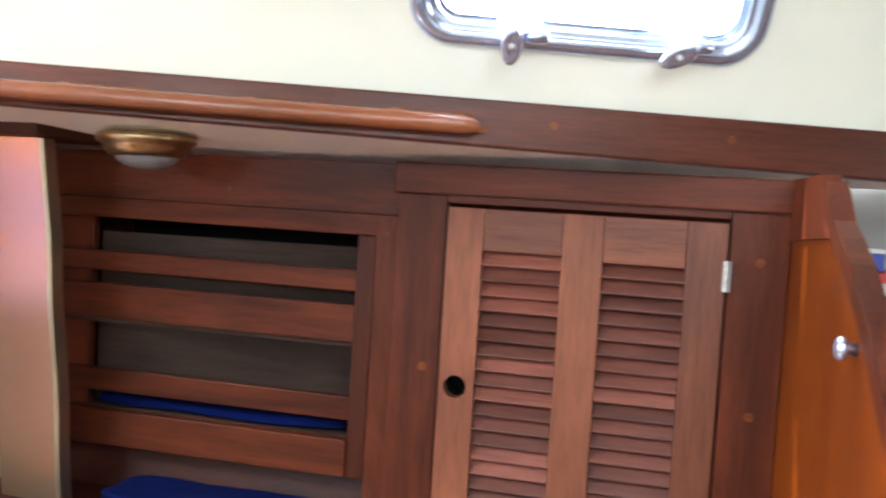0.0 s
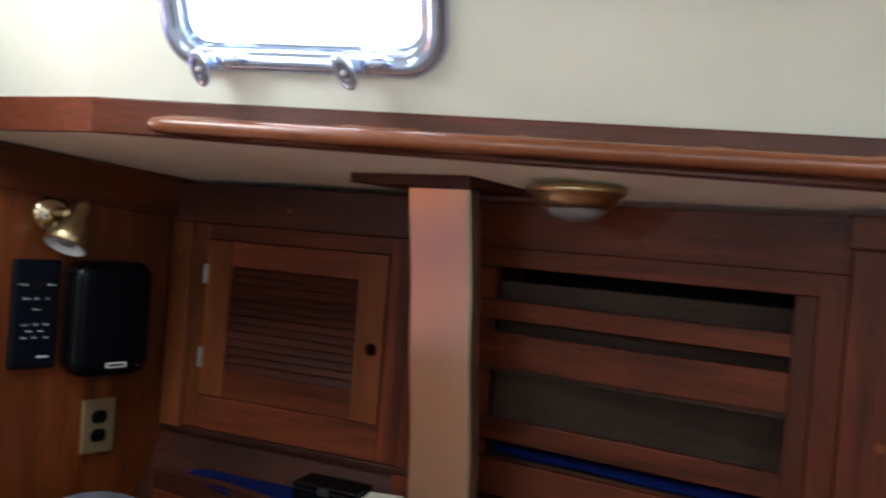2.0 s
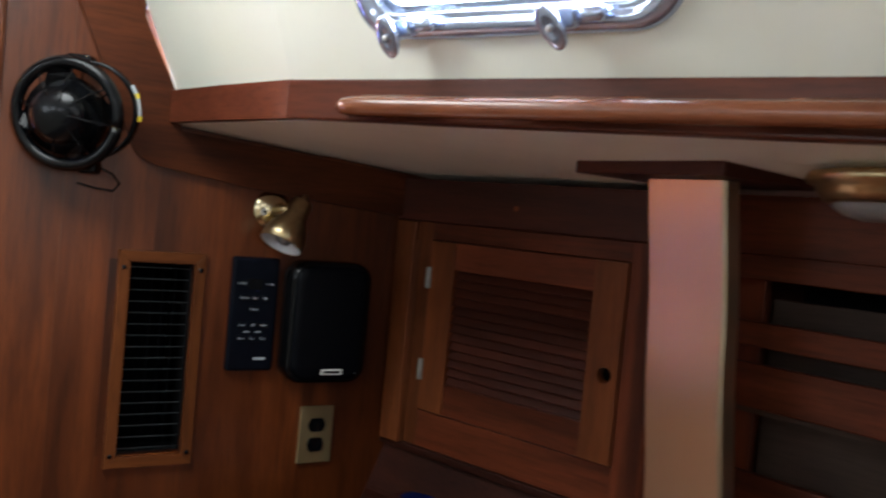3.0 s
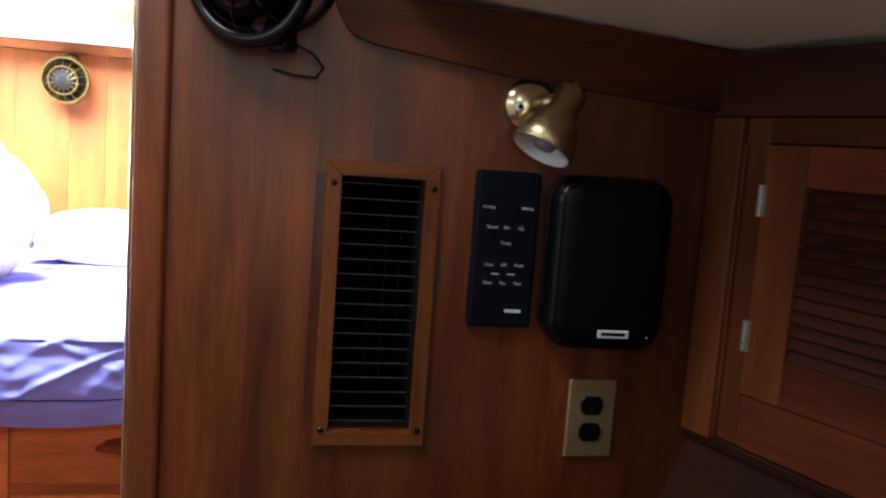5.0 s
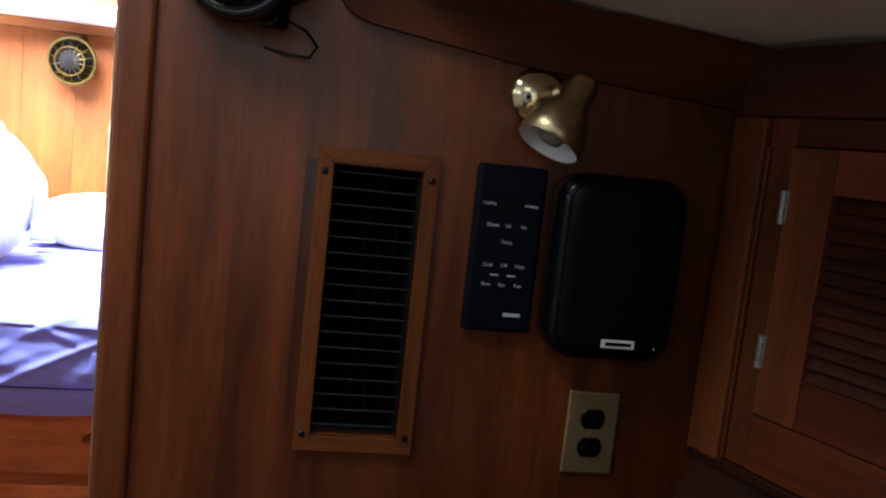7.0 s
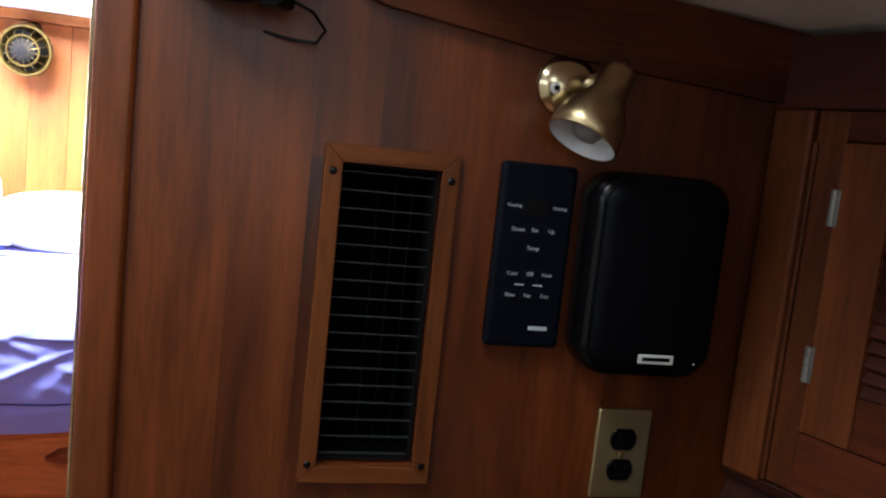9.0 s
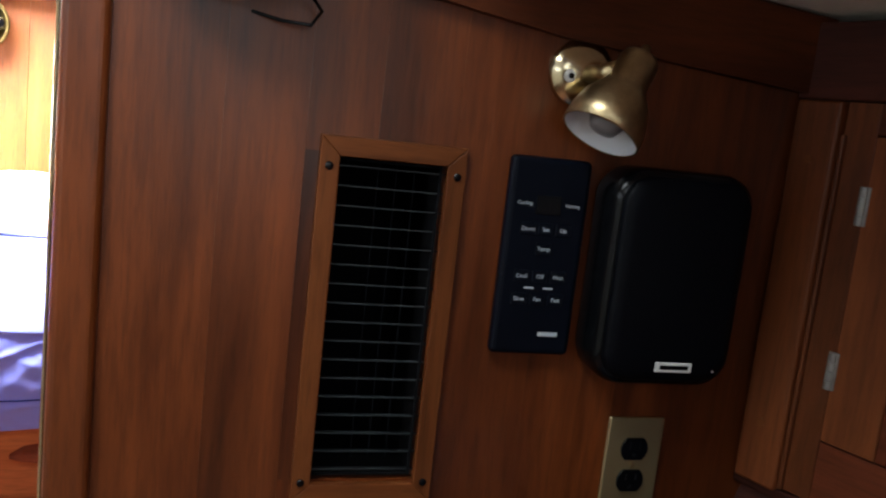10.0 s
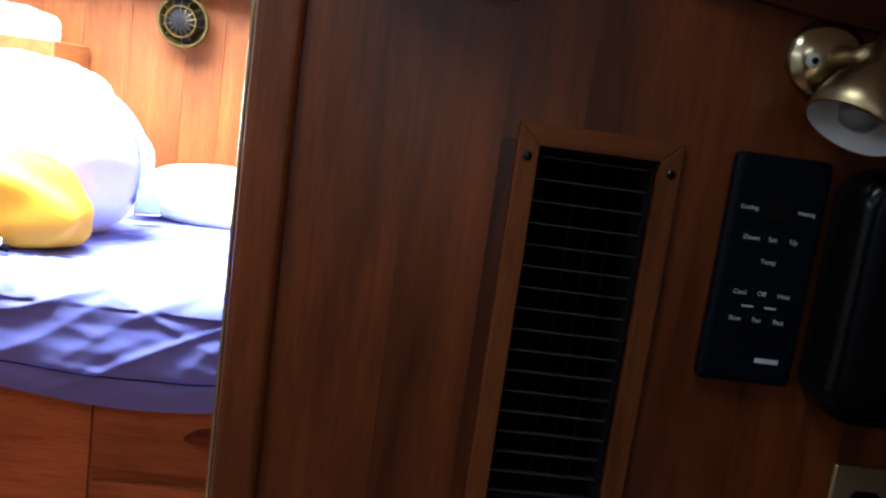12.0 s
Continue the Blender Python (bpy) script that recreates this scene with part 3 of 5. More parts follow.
def bulkhead():
    w = thing("wall_bulkhead", FB, "dark oiled teak main bulkhead of upright boards", "wall", kind="structure")
    part("core_panel", box(DOOR_R + 0.004, VENT[0], 0.012, 0.045, 0, ROOF - 0.002, 0), bulk_z, w)
    part("core_panel", box(VENT[0], VENT[1], 0.012, 0.045, 0, VENT[2], 0), bulk_z, w)
    part("core_panel", box(VENT[0], VENT[1], 0.012, 0.045, VENT[3], 1.60, 0), bulk_z, w)
    part("core_panel", box(VENT[1], 1.3, 0.012, 0.045, 0, 1.60, 0), bulk_z, w)
    part("core_panel", box(-1.65, DOOR_L, 0.0, 0.045, 0, ROOF - 0.002, 0), bulk_z, w)
    part("core_panel", box(DOOR_L, DOOR_R + 0.004, 0.0, 0.045, 1.88, ROOF - 0.002, 0), bulk_z, w)
    edges = [0.214, 0.318, 0.398, 0.470, 0.552, 0.662, 0.772, 0.880, 0.985]
    for a, c in zip(edges, edges[1:]):
        top = ROOF - 0.003 if c < 0.47 else 1.545
        spans = [(0.0, top)]
        if a < VENT[1] and c > VENT[0]:
            spans = [(0.0, VENT[2] - 0.004), (VENT[3] + 0.004, top)]
        for z0, z1 in spans:
            part("plank", box(a, c - 0.0001, 0.0, 0.0115, z0, z1, 0), bulk_z, w)
    part("plank", box(0.398, VENT[0] - 0.004, 0.0, 0.0115, VENT[2] - 0.004, VENT[3] + 0.004, 0, 1), bulk_z, w)
    part("plank", box(VENT[1] + 0.004, 0.552, 0.0, 0.0115, VENT[2] - 0.004, VENT[3] + 0.004, 0, 1), bulk_z, w)
    # rounded jamb moulding at the doorway
    b = box(DOOR_R, 0.215, -0.014, 0.06, 0, 1.88, 0.008, 4)
    part("jamb_moulding", b, bulk_z, w)
    part("jamb_moulding", box(DOOR_L - 0.042, DOOR_L, -0.014, 0.06, 0, 1.88, 0.008, 3), bulk_z, w)
    b = tube([(DOOR_R - 0.0065, 0.034, 0.70), (DOOR_R - 0.0065, 0.034, 1.60)], 0.0048, 10)
    part("hinge_strip", b, brass, w, "brass hinge strip")
    # black plates paint the shade inside the vent opening and the duct behind it
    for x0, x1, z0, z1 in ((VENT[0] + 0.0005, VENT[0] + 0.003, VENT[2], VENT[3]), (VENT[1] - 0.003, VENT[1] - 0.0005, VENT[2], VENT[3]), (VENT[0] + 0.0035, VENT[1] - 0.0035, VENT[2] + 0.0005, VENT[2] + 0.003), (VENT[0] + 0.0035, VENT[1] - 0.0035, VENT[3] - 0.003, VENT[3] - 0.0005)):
        part("vent_shade", box(x0, x1, 0.002, 0.0455, z0, z1, 0), black_matt, w)
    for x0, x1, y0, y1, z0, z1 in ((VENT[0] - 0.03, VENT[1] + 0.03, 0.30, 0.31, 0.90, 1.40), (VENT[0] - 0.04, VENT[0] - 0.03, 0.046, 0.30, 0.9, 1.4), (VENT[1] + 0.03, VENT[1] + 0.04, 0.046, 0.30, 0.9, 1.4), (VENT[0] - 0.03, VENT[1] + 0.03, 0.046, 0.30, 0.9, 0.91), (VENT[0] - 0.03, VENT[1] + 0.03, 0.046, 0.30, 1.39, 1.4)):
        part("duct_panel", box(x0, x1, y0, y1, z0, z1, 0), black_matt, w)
    return w


bulkhead()


def fascia():
    """Raised cornice board on the bulkhead that follows the coach side and the side deck."""
    pts = [(0.24, 1.99), (0.296, 1.80), (0.342, 1.696), (0.370, 1.632), (0.398, 1.568), (0.419, 1.522), (0.428, 1.508), (0.441, 1.498), (0.463, 1.491), (0.652, 1.465), (0.80, 1.4535), (0.985, 1.440),
           (0.985, 1.524), (0.50, 1.556), (0.488, 1.617), (0.443, 1.703), (0.36, 1.88), (0.308, 1.99)]
    b = prism(pts, 0.0, 0.014)
    b.transform(FB @ pose(0, -0.0005, 0, 90, 0, 0))
    return single("trim_bulkhead_fascia", b, teak_y, label="raised dark teak cornice board on the bulkhead", category="trim", kind="structure")


fascia()


def vent_grille():
    y0, y1, z0, z1 = 0.412, 0.563, 0.956, 1.341
    v = thing("vent_grille", FB @ pose((y0 + y1) / 2, 0, z0), "teak framed air vent with fine dark slats on the bulkhead", "vent")
    hw, h, fw = (y1 - y0) / 2, z1 - z0, 0.020
    def mitre(name, pts, mt):
        b = prism(pts, 0.0005, 0.010, 0.0012, 2)
        b.transform(pose(0, 0, 0, 90, 0, 0))
        return part(name, b, mt, v)
    mitre("frame_stile", [(-hw, 0), (-hw + fw, fw), (-hw + fw, h - fw), (-hw, h)], light_z)
    mitre("frame_stile", [(hw, 0), (hw - fw, fw), (hw - fw, h - fw), (hw, h)], light_z)
    mitre("frame_rail", [(-hw, 0), (hw, 0), (hw - fw, fw), (-hw + fw, fw)], light_x)
    mitre("frame_rail", [(-hw, h), (hw, h), (hw - fw, h - fw), (-hw + fw, h - fw)], light_x)
    n = 17
    for k in range(n):
        z = fw + (h - 2 * fw) * (k + 0.5) / n
        b = box(-hw + fw - 0.004, hw - fw + 0.004, -0.004, 0.004, -0.0006, 0.0006, 0)
        part("slat", b, wire_grey, v, m=pose(0, 0.008, z, -8, 0, 0))
    for x in (-0.006, 0.014, 0.034):
        part("wire", tube([(x, 0.045, fw), (x, 0.045, h - fw)], 0.0006, 6), wire_dark, v)
    for sx in (-1, 1):
        for z in (0.022, h - 0.030):
            part("screw", lathe([(0.0042, 0), (0.0042, 0.0012), (0.003, 0.0022), (0, 0.0024)], 12, m=pose(sx * (hw - 0.0095), -0.010, z, 90, 0, 0)), black_plastic, v)
    return v


vent_grille()


def text_part(word, size, m, parent):
    cu = bpy.data.curves.new("word", 'FONT')
    cu.body, cu.size, cu.align_x, cu.align_y, cu.extrude = word, size, 'CENTER', 'CENTER', 0.0002
    tmp = new("word_curve", cu)
    dg = bpy.context.evaluated_depsgraph_get()
    me = bpy.data.meshes.new_from_object(tmp.evaluated_get(dg))
    bpy.data.objects.remove(tmp)
    me.materials.clear()
    me.materials.append(label_grey)
    ob = new("lettering", me)
    ob.parent = parent
    ob.matrix_basis = m @ pose(0, 0, 0, 90, 0, 0)
    return ob


def control_panel():
    y0, y1, z0, z1 = 0.610, 0.701, 1.127, 1.341
    c = thing("control_panel", FB @ pose((y0 + y1) / 2, 0, z0), "navy-black cabin climate control panel with small printed buttons", "control panel")
    hw, h = (y1 - y0) / 2, z1 - z0
    b = box(-hw, hw, -0.016, -0.0005, 0, h, 0.006, 3)
    part("housing", b, navy_plastic, c)
    f = -0.0162
    part("display", box(-0.014, 0.014, f - 0.0006, f + 0.002, h - 0.060, h - 0.040, 0.0004, 1), black_matt, c)
    for x, z, wd in ((-0.020, 0.138, "Down"), (0.0, 0.138, "Set"), (0.020, 0.138, "Up"), (0.0, 0.117, "Temp"), (-0.021, 0.087, "Cool"), (0.0, 0.087, "Off"), (0.021, 0.087, "Heat"), (-0.021, 0.062, "Slow"), (0.0, 0.062, "Fan"), (0.021, 0.062, "Fast")):
        part("button", box(x - 0.0085, x + 0.0085, f - 0.0008, f + 0.002, z - 0.0065, z + 0.0065, 0.0007, 1), navy_plastic, c)
        text_part(wd, 0.0062, pose(x, f - 0.0009, z), c)
    text_part("Cooling", 0.0052, pose(-0.027, f - 0.0004, h - 0.049), c)
    text_part("Heating", 0.0052, pose(0.027, f - 0.0004, h - 0.049), c)
    for x in (-0.011, 0.011):
        part("print_bar", box(x - 0.0055, x + 0.0055, f - 0.0004, f, 0.0735, 0.0752, 0), label_grey, c)
    part("maker_mark", box(0.006, 0.029, f - 0.0005, f, 0.0215, 0.0262, 0.0002, 1), label_grey, c, "pale maker mark")
    return c


control_panel()


def speaker():
    s = thing("speaker", FB @ pose(0.793, 0, 1.109), "black rounded bulkhead loudspeaker with a small silver badge", "loudspeaker")
    hw, h = 0.083, 0.234
    n = 10
    def shell(levels):
        b = bmesh.new()
        rows = []
        for inset, y in levels:
            r = 0.036 - inset * 0.6
            rows.append([b.verts.new((x, y, z)) for x, z in rounded(-hw + inset, hw - inset, inset, h - inset, max(r, 0.01), n)])
        for a, c in zip(rows, rows[1:]):
            for i in range(len(a)):
                b.faces.new((a[i], a[(i + 1) % len(a)], c[(i + 1) % len(a)], c[i]))
        b.faces.new(rows[-1])
        b.faces.new(rows[0][::-1])
        return b
    part("cabinet", shell([(0.004, -0.0005), (0.001, -0.010), (0.0, -0.045), (0.002, -0.055), (0.007, -0.060)]), black_plastic, s, smooth=True)
    part("grille", shell([(0.0075, -0.0585), (0.0085, -0.064), (0.012, -0.0675), (0.022, -0.0695)]), black_cloth, s, smooth=True)
    part("badge", box(-0.016, 0.028, -0.0712, -0.069, 0.020, 0.031, 0.0008, 1), badge_silver, s, "silver maker badge")
    part("print_bar", box(-0.011, 0.023, -0.0717, -0.071, 0.0235, 0.0278, 0), black_plastic, s)
    part("status_lamp", lathe([(0.0012, 0), (0.0012, 0.001), (0, 0.0014)], 8, m=pose(0.055, -0.069, 0.022, 90, 0, 0)), label_grey, s)
    return s


speaker()


def outlet():
    o = thing("power_outlet", FB @ pose(0.8055, 0, 0.939), "brushed brass duplex outlet plate with dark sockets", "power outlet")
    part("plate", box(-0.0355, 0.0355, -0.006, -0.0005, 0, 0.1143, 0.0035, 3), plate_brass, o)
    for z in (0.0375, 0.0765):
        b = bmesh.new()
        pts = []
        for k in range(28):
            a = 2 * math.pi * k / 28
            pts.append((0.0172 * math.cos(a), max(-0.0135, min(0.0135, 0.0172 * math.sin(a)))))
        b = prism(pts, 0.004, 0.0085, 0.0006, 1)
        b.transform(pose(0, 0, z, 90, 0, 0))
        r = part("receptacle", b, black_plastic, o)
        for x in (-0.0063, 0.0063):
            part("slot", box(x - 0.0011, x + 0.0011, -0.0090, -0.0084, z + 0.001, z + 0.009, 0), black_matt, r)
        part("slot", lathe([(0.0024, 0), (0.0024, 0.0005), (0, 0.0006)], 10, m=pose(0, -0.0084, z - 0.007, 90, 0, 0)), black_matt, r)
    part("screw", lathe([(0.0035, 0), (0.0035, 0.001), (0, 0.002)], 12, m=pose(0, -0.006, 0.057, 90, 0, 0)), brass_old, o)
    return o


outlet()


def reading_lamp():
    """Brass swivel reading lamp with a bullet shade, white inside."""
    l = thing("reading_lamp", FB @ pose(0.678, 0, 1.431), "brass bullet-shade reading lamp, white inside, on the bulkhead", "wall lamp")
    base = lathe([(0.0, 0.0), (0.036, 0.0), (0.0365, 0.004), (0.034, 0.008), (0.024, 0.013), (0.012, 0.016), (0, 0.0165)], 32, m=pose(0, 0, 0, 90, 0, 0))
    part("base", base, brass, l, smooth=True)
    part("screw_boss", lathe([(0.0, 0.0), (0.0068, 0.0), (0.0068, 0.0042), (0.005, 0.0055), (0.0, 0.0055)], 20, m=pose(-0.017, -0.0105, -0.004, 90, 0, 0)), badge_silver, l, "bright worn screw boss", smooth=True)
    part("screw", lathe([(0.003, 0), (0.003, 0.0012), (0, 0.0018)], 12, m=pose(-0.017, -0.0165, -0.004, 90, 0, 0)), black_plastic, l)
    part("arm", tube([(0.004, -0.012, 0.0), (0.012, -0.032, 0.002), (0.018, -0.048, 0.004)], 0.009, 14, [0.010, 0.009, 0.011]), brass_old, l, smooth=True)
    axis = Vector((-0.458, -0.206, -0.865)).normalized()
    m = Matrix.Translation((0.034, -0.052, 0.004)) @ axis.to_track_quat('Z', 'Y').to_matrix().to_4x4() @ Matrix.Scale(1.12, 4)
    sh = lathe([(0.0, -0.030), (0.004, -0.029), (0.005, -0.020), (0.016, -0.017), (0.0185, -0.012), (0.0185, 0.012), (0.022, 0.020), (0.031, 0.034), (0.0355, 0.050), (0.0365, 0.066), (0.0352, 0.067), (0.0345, 0.066)], 36, m=m)
    shade = part("shade", sh, brass_old, l, smooth=True)
    part("lining", lathe([(0.0345, 0.0662), (0.0338, 0.050), (0.029, 0.035), (0.020, 0.022), (0.0, 0.018)], 36, m=m), enamel_white, shade, "white enamel lining", smooth=True)
    part("bulb", lathe([(0.008, 0.020), (0.009, 0.034), (0.0155, 0.044), (0.017, 0.052), (0.012, 0.062), (0.0, 0.065)], 20, m=m), lens_frost, shade, "frosted bulb", smooth=True)
    return l


reading_lamp()


def cage_fan(name, m, r, label, shell_mat, cage_mat, cord):
    f = thing(name, m, label, "fan")
    part("mount", lathe([(0.0, 0), (0.028, 0), (0.028, 0.004), (0.022, 0.009), (0.010, 0.012), (0.009, 0.030)], 24, m=pose(0, 0, 0.0 if cord else r * 0.9, 90, 0, 0)), shell_mat, f, smooth=True)
    tilt = pose(0, -0.060, 0.0, 0, 0, 0) @ pose(0, 0, 0, 90 + 6, 10, 0)
    part("motor", lathe([(0.0, -0.030), (0.020, -0.028), (0.030, -0.018), (0.032, 0.004), (0.026, 0.016), (0.0, 0.018)], 24, m=tilt), cage_mat, f, smooth=True)
    part("hub", lathe([(0.022, 0.020), (0.030, 0.026), (0.042, 0.044), (0.032, 0.056), (0.0, 0.062)], 24, m=tilt), cage_mat, f, smooth=True)
    for k in range(4):
        b = bmesh.new()
        vs = []
        for i in range(6):
            rr = 0.022 + (r * 0.86 - 0.022) * i / 5
            wdt = 0.018 + 0.030 * math.sin(math.pi * min(1, i / 5 * 0.9 + 0.1)) ** 0.7
            vs.append((b.verts.new((rr, -wdt / 2, 0.022)), b.verts.new((rr, wdt / 2, 0.036))))
        for a, c in zip(vs, vs[1:]):
            b.faces.new((a[0], a[1], c[1], c[0]))
        bmesh.ops.solidify(b, geom=b.faces[:], thickness=0.0016)
        b.transform(tilt @ pose(0, 0, 0, 0, 0, 90 * k + 20))
        part("blade", b, cage_mat, f)
    def ring(rr, z, t=0.0022):
        n = 40
        b = tube([(rr * math.cos(2 * math.pi * k / n), rr * math.sin(2 * math.pi * k / n), z) for k in range(n + 1)], t, 6)
        b.transform(tilt)
        return b
    if cord:
        part("guard_ring", ring(r * 0.95, 0.026, 0.0105), cage_mat, f, smooth=True)
        b = lathe([(r * 0.86, -0.004), (r * 0.93, -0.004), (r * 0.93, 0.012), (r * 0.86, 0.012), (r * 0.86, -0.004)], 40, m=tilt @ pose(0.020, 0.012, -0.012))
        part("rear_hoop", b, shell_mat, f, smooth=True)
        part("motor_housing", lathe([(0.0, -0.040), (r * 0.50, -0.034), (r * 0.72, -0.016), (r * 0.76, 0.006), (r * 0.70, 0.026), (r * 0.56, 0.036), (r * 0.52, 0.048), (r * 0.34, 0.058), (0.0, 0.061)], 32, m=tilt @ pose(-0.008, -0.006, 0)), shell_mat, f, smooth=True)
    else:
        part("guard_ring", ring(r, 0.030, 0.0062), shell_mat, f)
        part("shroud", lathe([(r * 0.30, -0.020), (r * 0.70, -0.012), (r * 0.97, 0.002), (r * 1.0, 0.014), (r * 0.985, 0.014), (r * 0.94, 0.006), (r * 0.68, -0.008), (r * 0.30, -0.016)], 40, m=tilt), shell_mat, f, smooth=True)
        part("guard_ring", ring(r * 0.62, 0.056, 0.0028), shell_mat, f)
    for k in range(8 if cord else 14):
        a = 2 * math.pi * k / (8 if cord else 14)
        c, s = math.cos(a), math.sin(a)
        b = tube([(r * 0.34 * c, r * 0.34 * s, -0.012), (r * 0.93 * c, r * 0.93 * s, 0.006), (r * 0.97 * c, r * 0.97 * s, 0.026), (r * 0.62 * c, r * 0.62 * s, 0.052), (r * 0.20 * c, r * 0.20 * s, 0.058)], 0.0014, 5)
        b.transform(tilt)
        part("guard_wire", b, shell_mat, f)
    part("top_lug", box(-0.020, 0.020, -0.066, -0.030, r * 0.90, r * 1.14, 0.006, 2), shell_mat, f)
    part("bracket", tube([(0, -0.012, 0), (0.02, -0.02, -r * 0.75), (0.028, -0.046, -r * 0.86)], 0.010, 10, [0.009, 0.010, 0.013]), shell_mat, f, smooth=True)
    if cord:
        b = tube([(0.030, -0.045, -0.078), (0.052, -0.020, -0.090), (0.060, -0.006, -0.105), (0.050, -0.005, -0.118), (0.020, -0.005, -0.116), (-0.02, -0.005, -0.108), (-0.045, -0.005, -0.094), (-0.058, -0.005, -0.070)], 0.0019, 8)
        part("cord", b, black_plastic, f, smooth=True)
        part("switch", box(0.012, 0.044, -0.070, -0.040, -0.094, -0.072, 0.006, 2), shell_mat, f)
        for a0, a1, mt, nm in ((8, 44, label_grey, "label_band"), (2, 8, yellow_mark, "label_band"), (28, 34, yellow_mark, "label_band")):
            rr = r * 0.93 + (0.0015 if mt is yellow_mark else 0.0)
            pts = [(rr * math.cos(radians(a0 + (a1 - a0) * k / 8)), rr * math.sin(radians(a0 + (a1 - a0) * k / 8)), 0.004) for k in range(9)]
            b = tube(pts, 0.004, 6)
            b.transform(tilt @ pose(0.020, 0.012, -0.012))
            part(nm, b, mt, f)
    return f


cage_fan("fan", FB @ pose(0.350, 0, 1.558) @ pose(0, 0, 0, 0, 0, -30), 0.085, "glossy black caged cabin fan with a trailing cord on the bulkhead", black_plastic, black_plastic, True)

# ---- small locker beside the bulkhead ----


def butt_hinge(parent, u, y, z, h=0.042):
    for k in range(4):
        z0 = z - h / 2 + h * k / 4
        part("hinge", tube([(u, y - 0.003, z0 + 0.0006), (u, y - 0.003, z0 + h / 4 - 0.0006)], 0.0042, 10), steel, parent, "bright steel butt hinge knuckle")
    part("hinge", box(u - 0.006, u + 0.006, y - 0.002, y, z - h / 2, z + h / 2, 0.0004, 1), steel, parent, "bright steel butt hinge leaf")


def small_locker():
    l = thing("side_locker", FACE_SD, "teak locker face under the side deck, shade painted on its fascia", "locker")
    D = 0.022
    # lighter teak than the other stile, for light falling on this corner
    part("face_stile", box(0.060, 0.0985, 0, D, 0.99, 1.436, 0.0015), mid_z, l)
    part("face_stile", box(0.538, 0.760, 0, D, 0.99, 1.436, 0.0015), teak_z, l)
    part("face_rail", box(0.0985, 0.538, 0, D, 1.4025, 1.436, 0.0015), teak_x, l)
    part("face_rail", box(0.0985, 0.538, 0, D, 0.99, 1.0625, 0.0015), teak_x, l)
    # darker teak paints in the shadow that the side deck casts here
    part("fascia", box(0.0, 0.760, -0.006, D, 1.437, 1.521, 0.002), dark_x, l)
    # post and bead are brightened in colour as if lit
    part("corner_post", box(0.004, 0.059, -0.010, D, 0.985, 1.436, 0.004, 3), mid_z, l)
    part("corner_bead", box(0.060, 0.066, -0.006, 0.0, 0.99, 1.40, 0.002), mid_z, l)
    # dark back stands in for the unlit inside
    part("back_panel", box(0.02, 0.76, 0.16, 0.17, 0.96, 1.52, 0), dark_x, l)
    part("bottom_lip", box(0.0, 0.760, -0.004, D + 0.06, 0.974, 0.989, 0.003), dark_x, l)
    for u, z in ((0.030, 1.37), (0.030, 1.06), (0.30, 1.475), (0.66, 1.40)):
        plug(l, u, -0.010 if u < 0.05 else (-0.006 if z > 1.44 else 0.0), z, light_x, 0.005)
    d = thing("locker_door", FACE_SD @ pose(0.1005, 0.0, 1.0645), "teak louvered locker door with lighter stiles, closed", "door")
    W, H = 0.4355, 0.336
    part("stile", box(0, 0.062, -0.004, 0.016, 0, H, 0.0015), mid_z, d, "light teak stile")
    part("stile", holed_board(W - 0.062, W, 0, H, W - 0.026, 0.146, 0.0135, -0.004, 0.016), mid_z, d, "light teak stile with finger hole")
    # black cup paints the darkness inside the finger hole
    part("hole_shade", lathe([(0.0135, 0), (0.0135, 0.03), (0, 0.03)], 24, m=pose(W - 0.026, 0.0155, 0.146, -90, 0, 0)), black_matt, d)
    part("rail", box(0.0625, W - 0.0625, -0.003, 0.016, H - 0.053, H, 0.0015), teak_x, d)
    part("rail", box(0.0625, W - 0.0625, -0.003, 0.016, 0, 0.060, 0.0015), teak_x, d)
    n = 13
    for k in range(n):
        z = 0.060 + (H - 0.113) * (k + 0.5) / n
        # louvers take darker teak for the low light on this door
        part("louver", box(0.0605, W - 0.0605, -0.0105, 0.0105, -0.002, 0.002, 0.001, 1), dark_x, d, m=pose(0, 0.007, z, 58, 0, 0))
    butt_hinge(d, -0.001, -0.004, 0.262)
    butt_hinge(d, -0.001, -0.004, 0.080)


small_locker()

# ---- chain-plate strut with its cap ----


def strut():
    s = thing("knee_strut", pose(-1.1925, 0.995, 0.906, 0, 0, 5.0), "upright bronze-toned polished knee between ledge and side deck", "strut")
    b = bmesh.new()
    rows = []
    n = 64
    for k in range(n + 1):
        f = k / n
        z = 0.621 * (1 - f)
        v = 0.002 + 0.022 * f + 0.030 * f * f + 0.010 * math.sin(math.pi * f) + 0.0022 * math.sin(f * 14.0 - 1.76)
        du = 0.018 * f
        rows.append([b.verts.new((du + x, v + y, z)) for x, y in ((-0.0645, 0.004), (-0.060, 0.0), (0.060, 0.0), (0.0645, 0.004), (0.0645, 0.030), (-0.0645, 0.030))])
    for a, c in zip(rows, rows[1:]):
        for k in range(6):
            b.faces.new((a[k], a[(k + 1) % 6], c[(k + 1) % 6], c[k]))
    b.faces.new(rows[0])
    b.faces.new(rows[-1][::-1])
    part("blade", b, bronze_strip, s)
    c = prism([(-0.150, -0.055), (0.085, -0.035), (0.135, 0.165), (-0.150, 0.165)], 0.623, 0.649, 0.002)
    part("cap_plate", c, dark_x, s, "dark brown wooden cap plate")
    return s


strut()


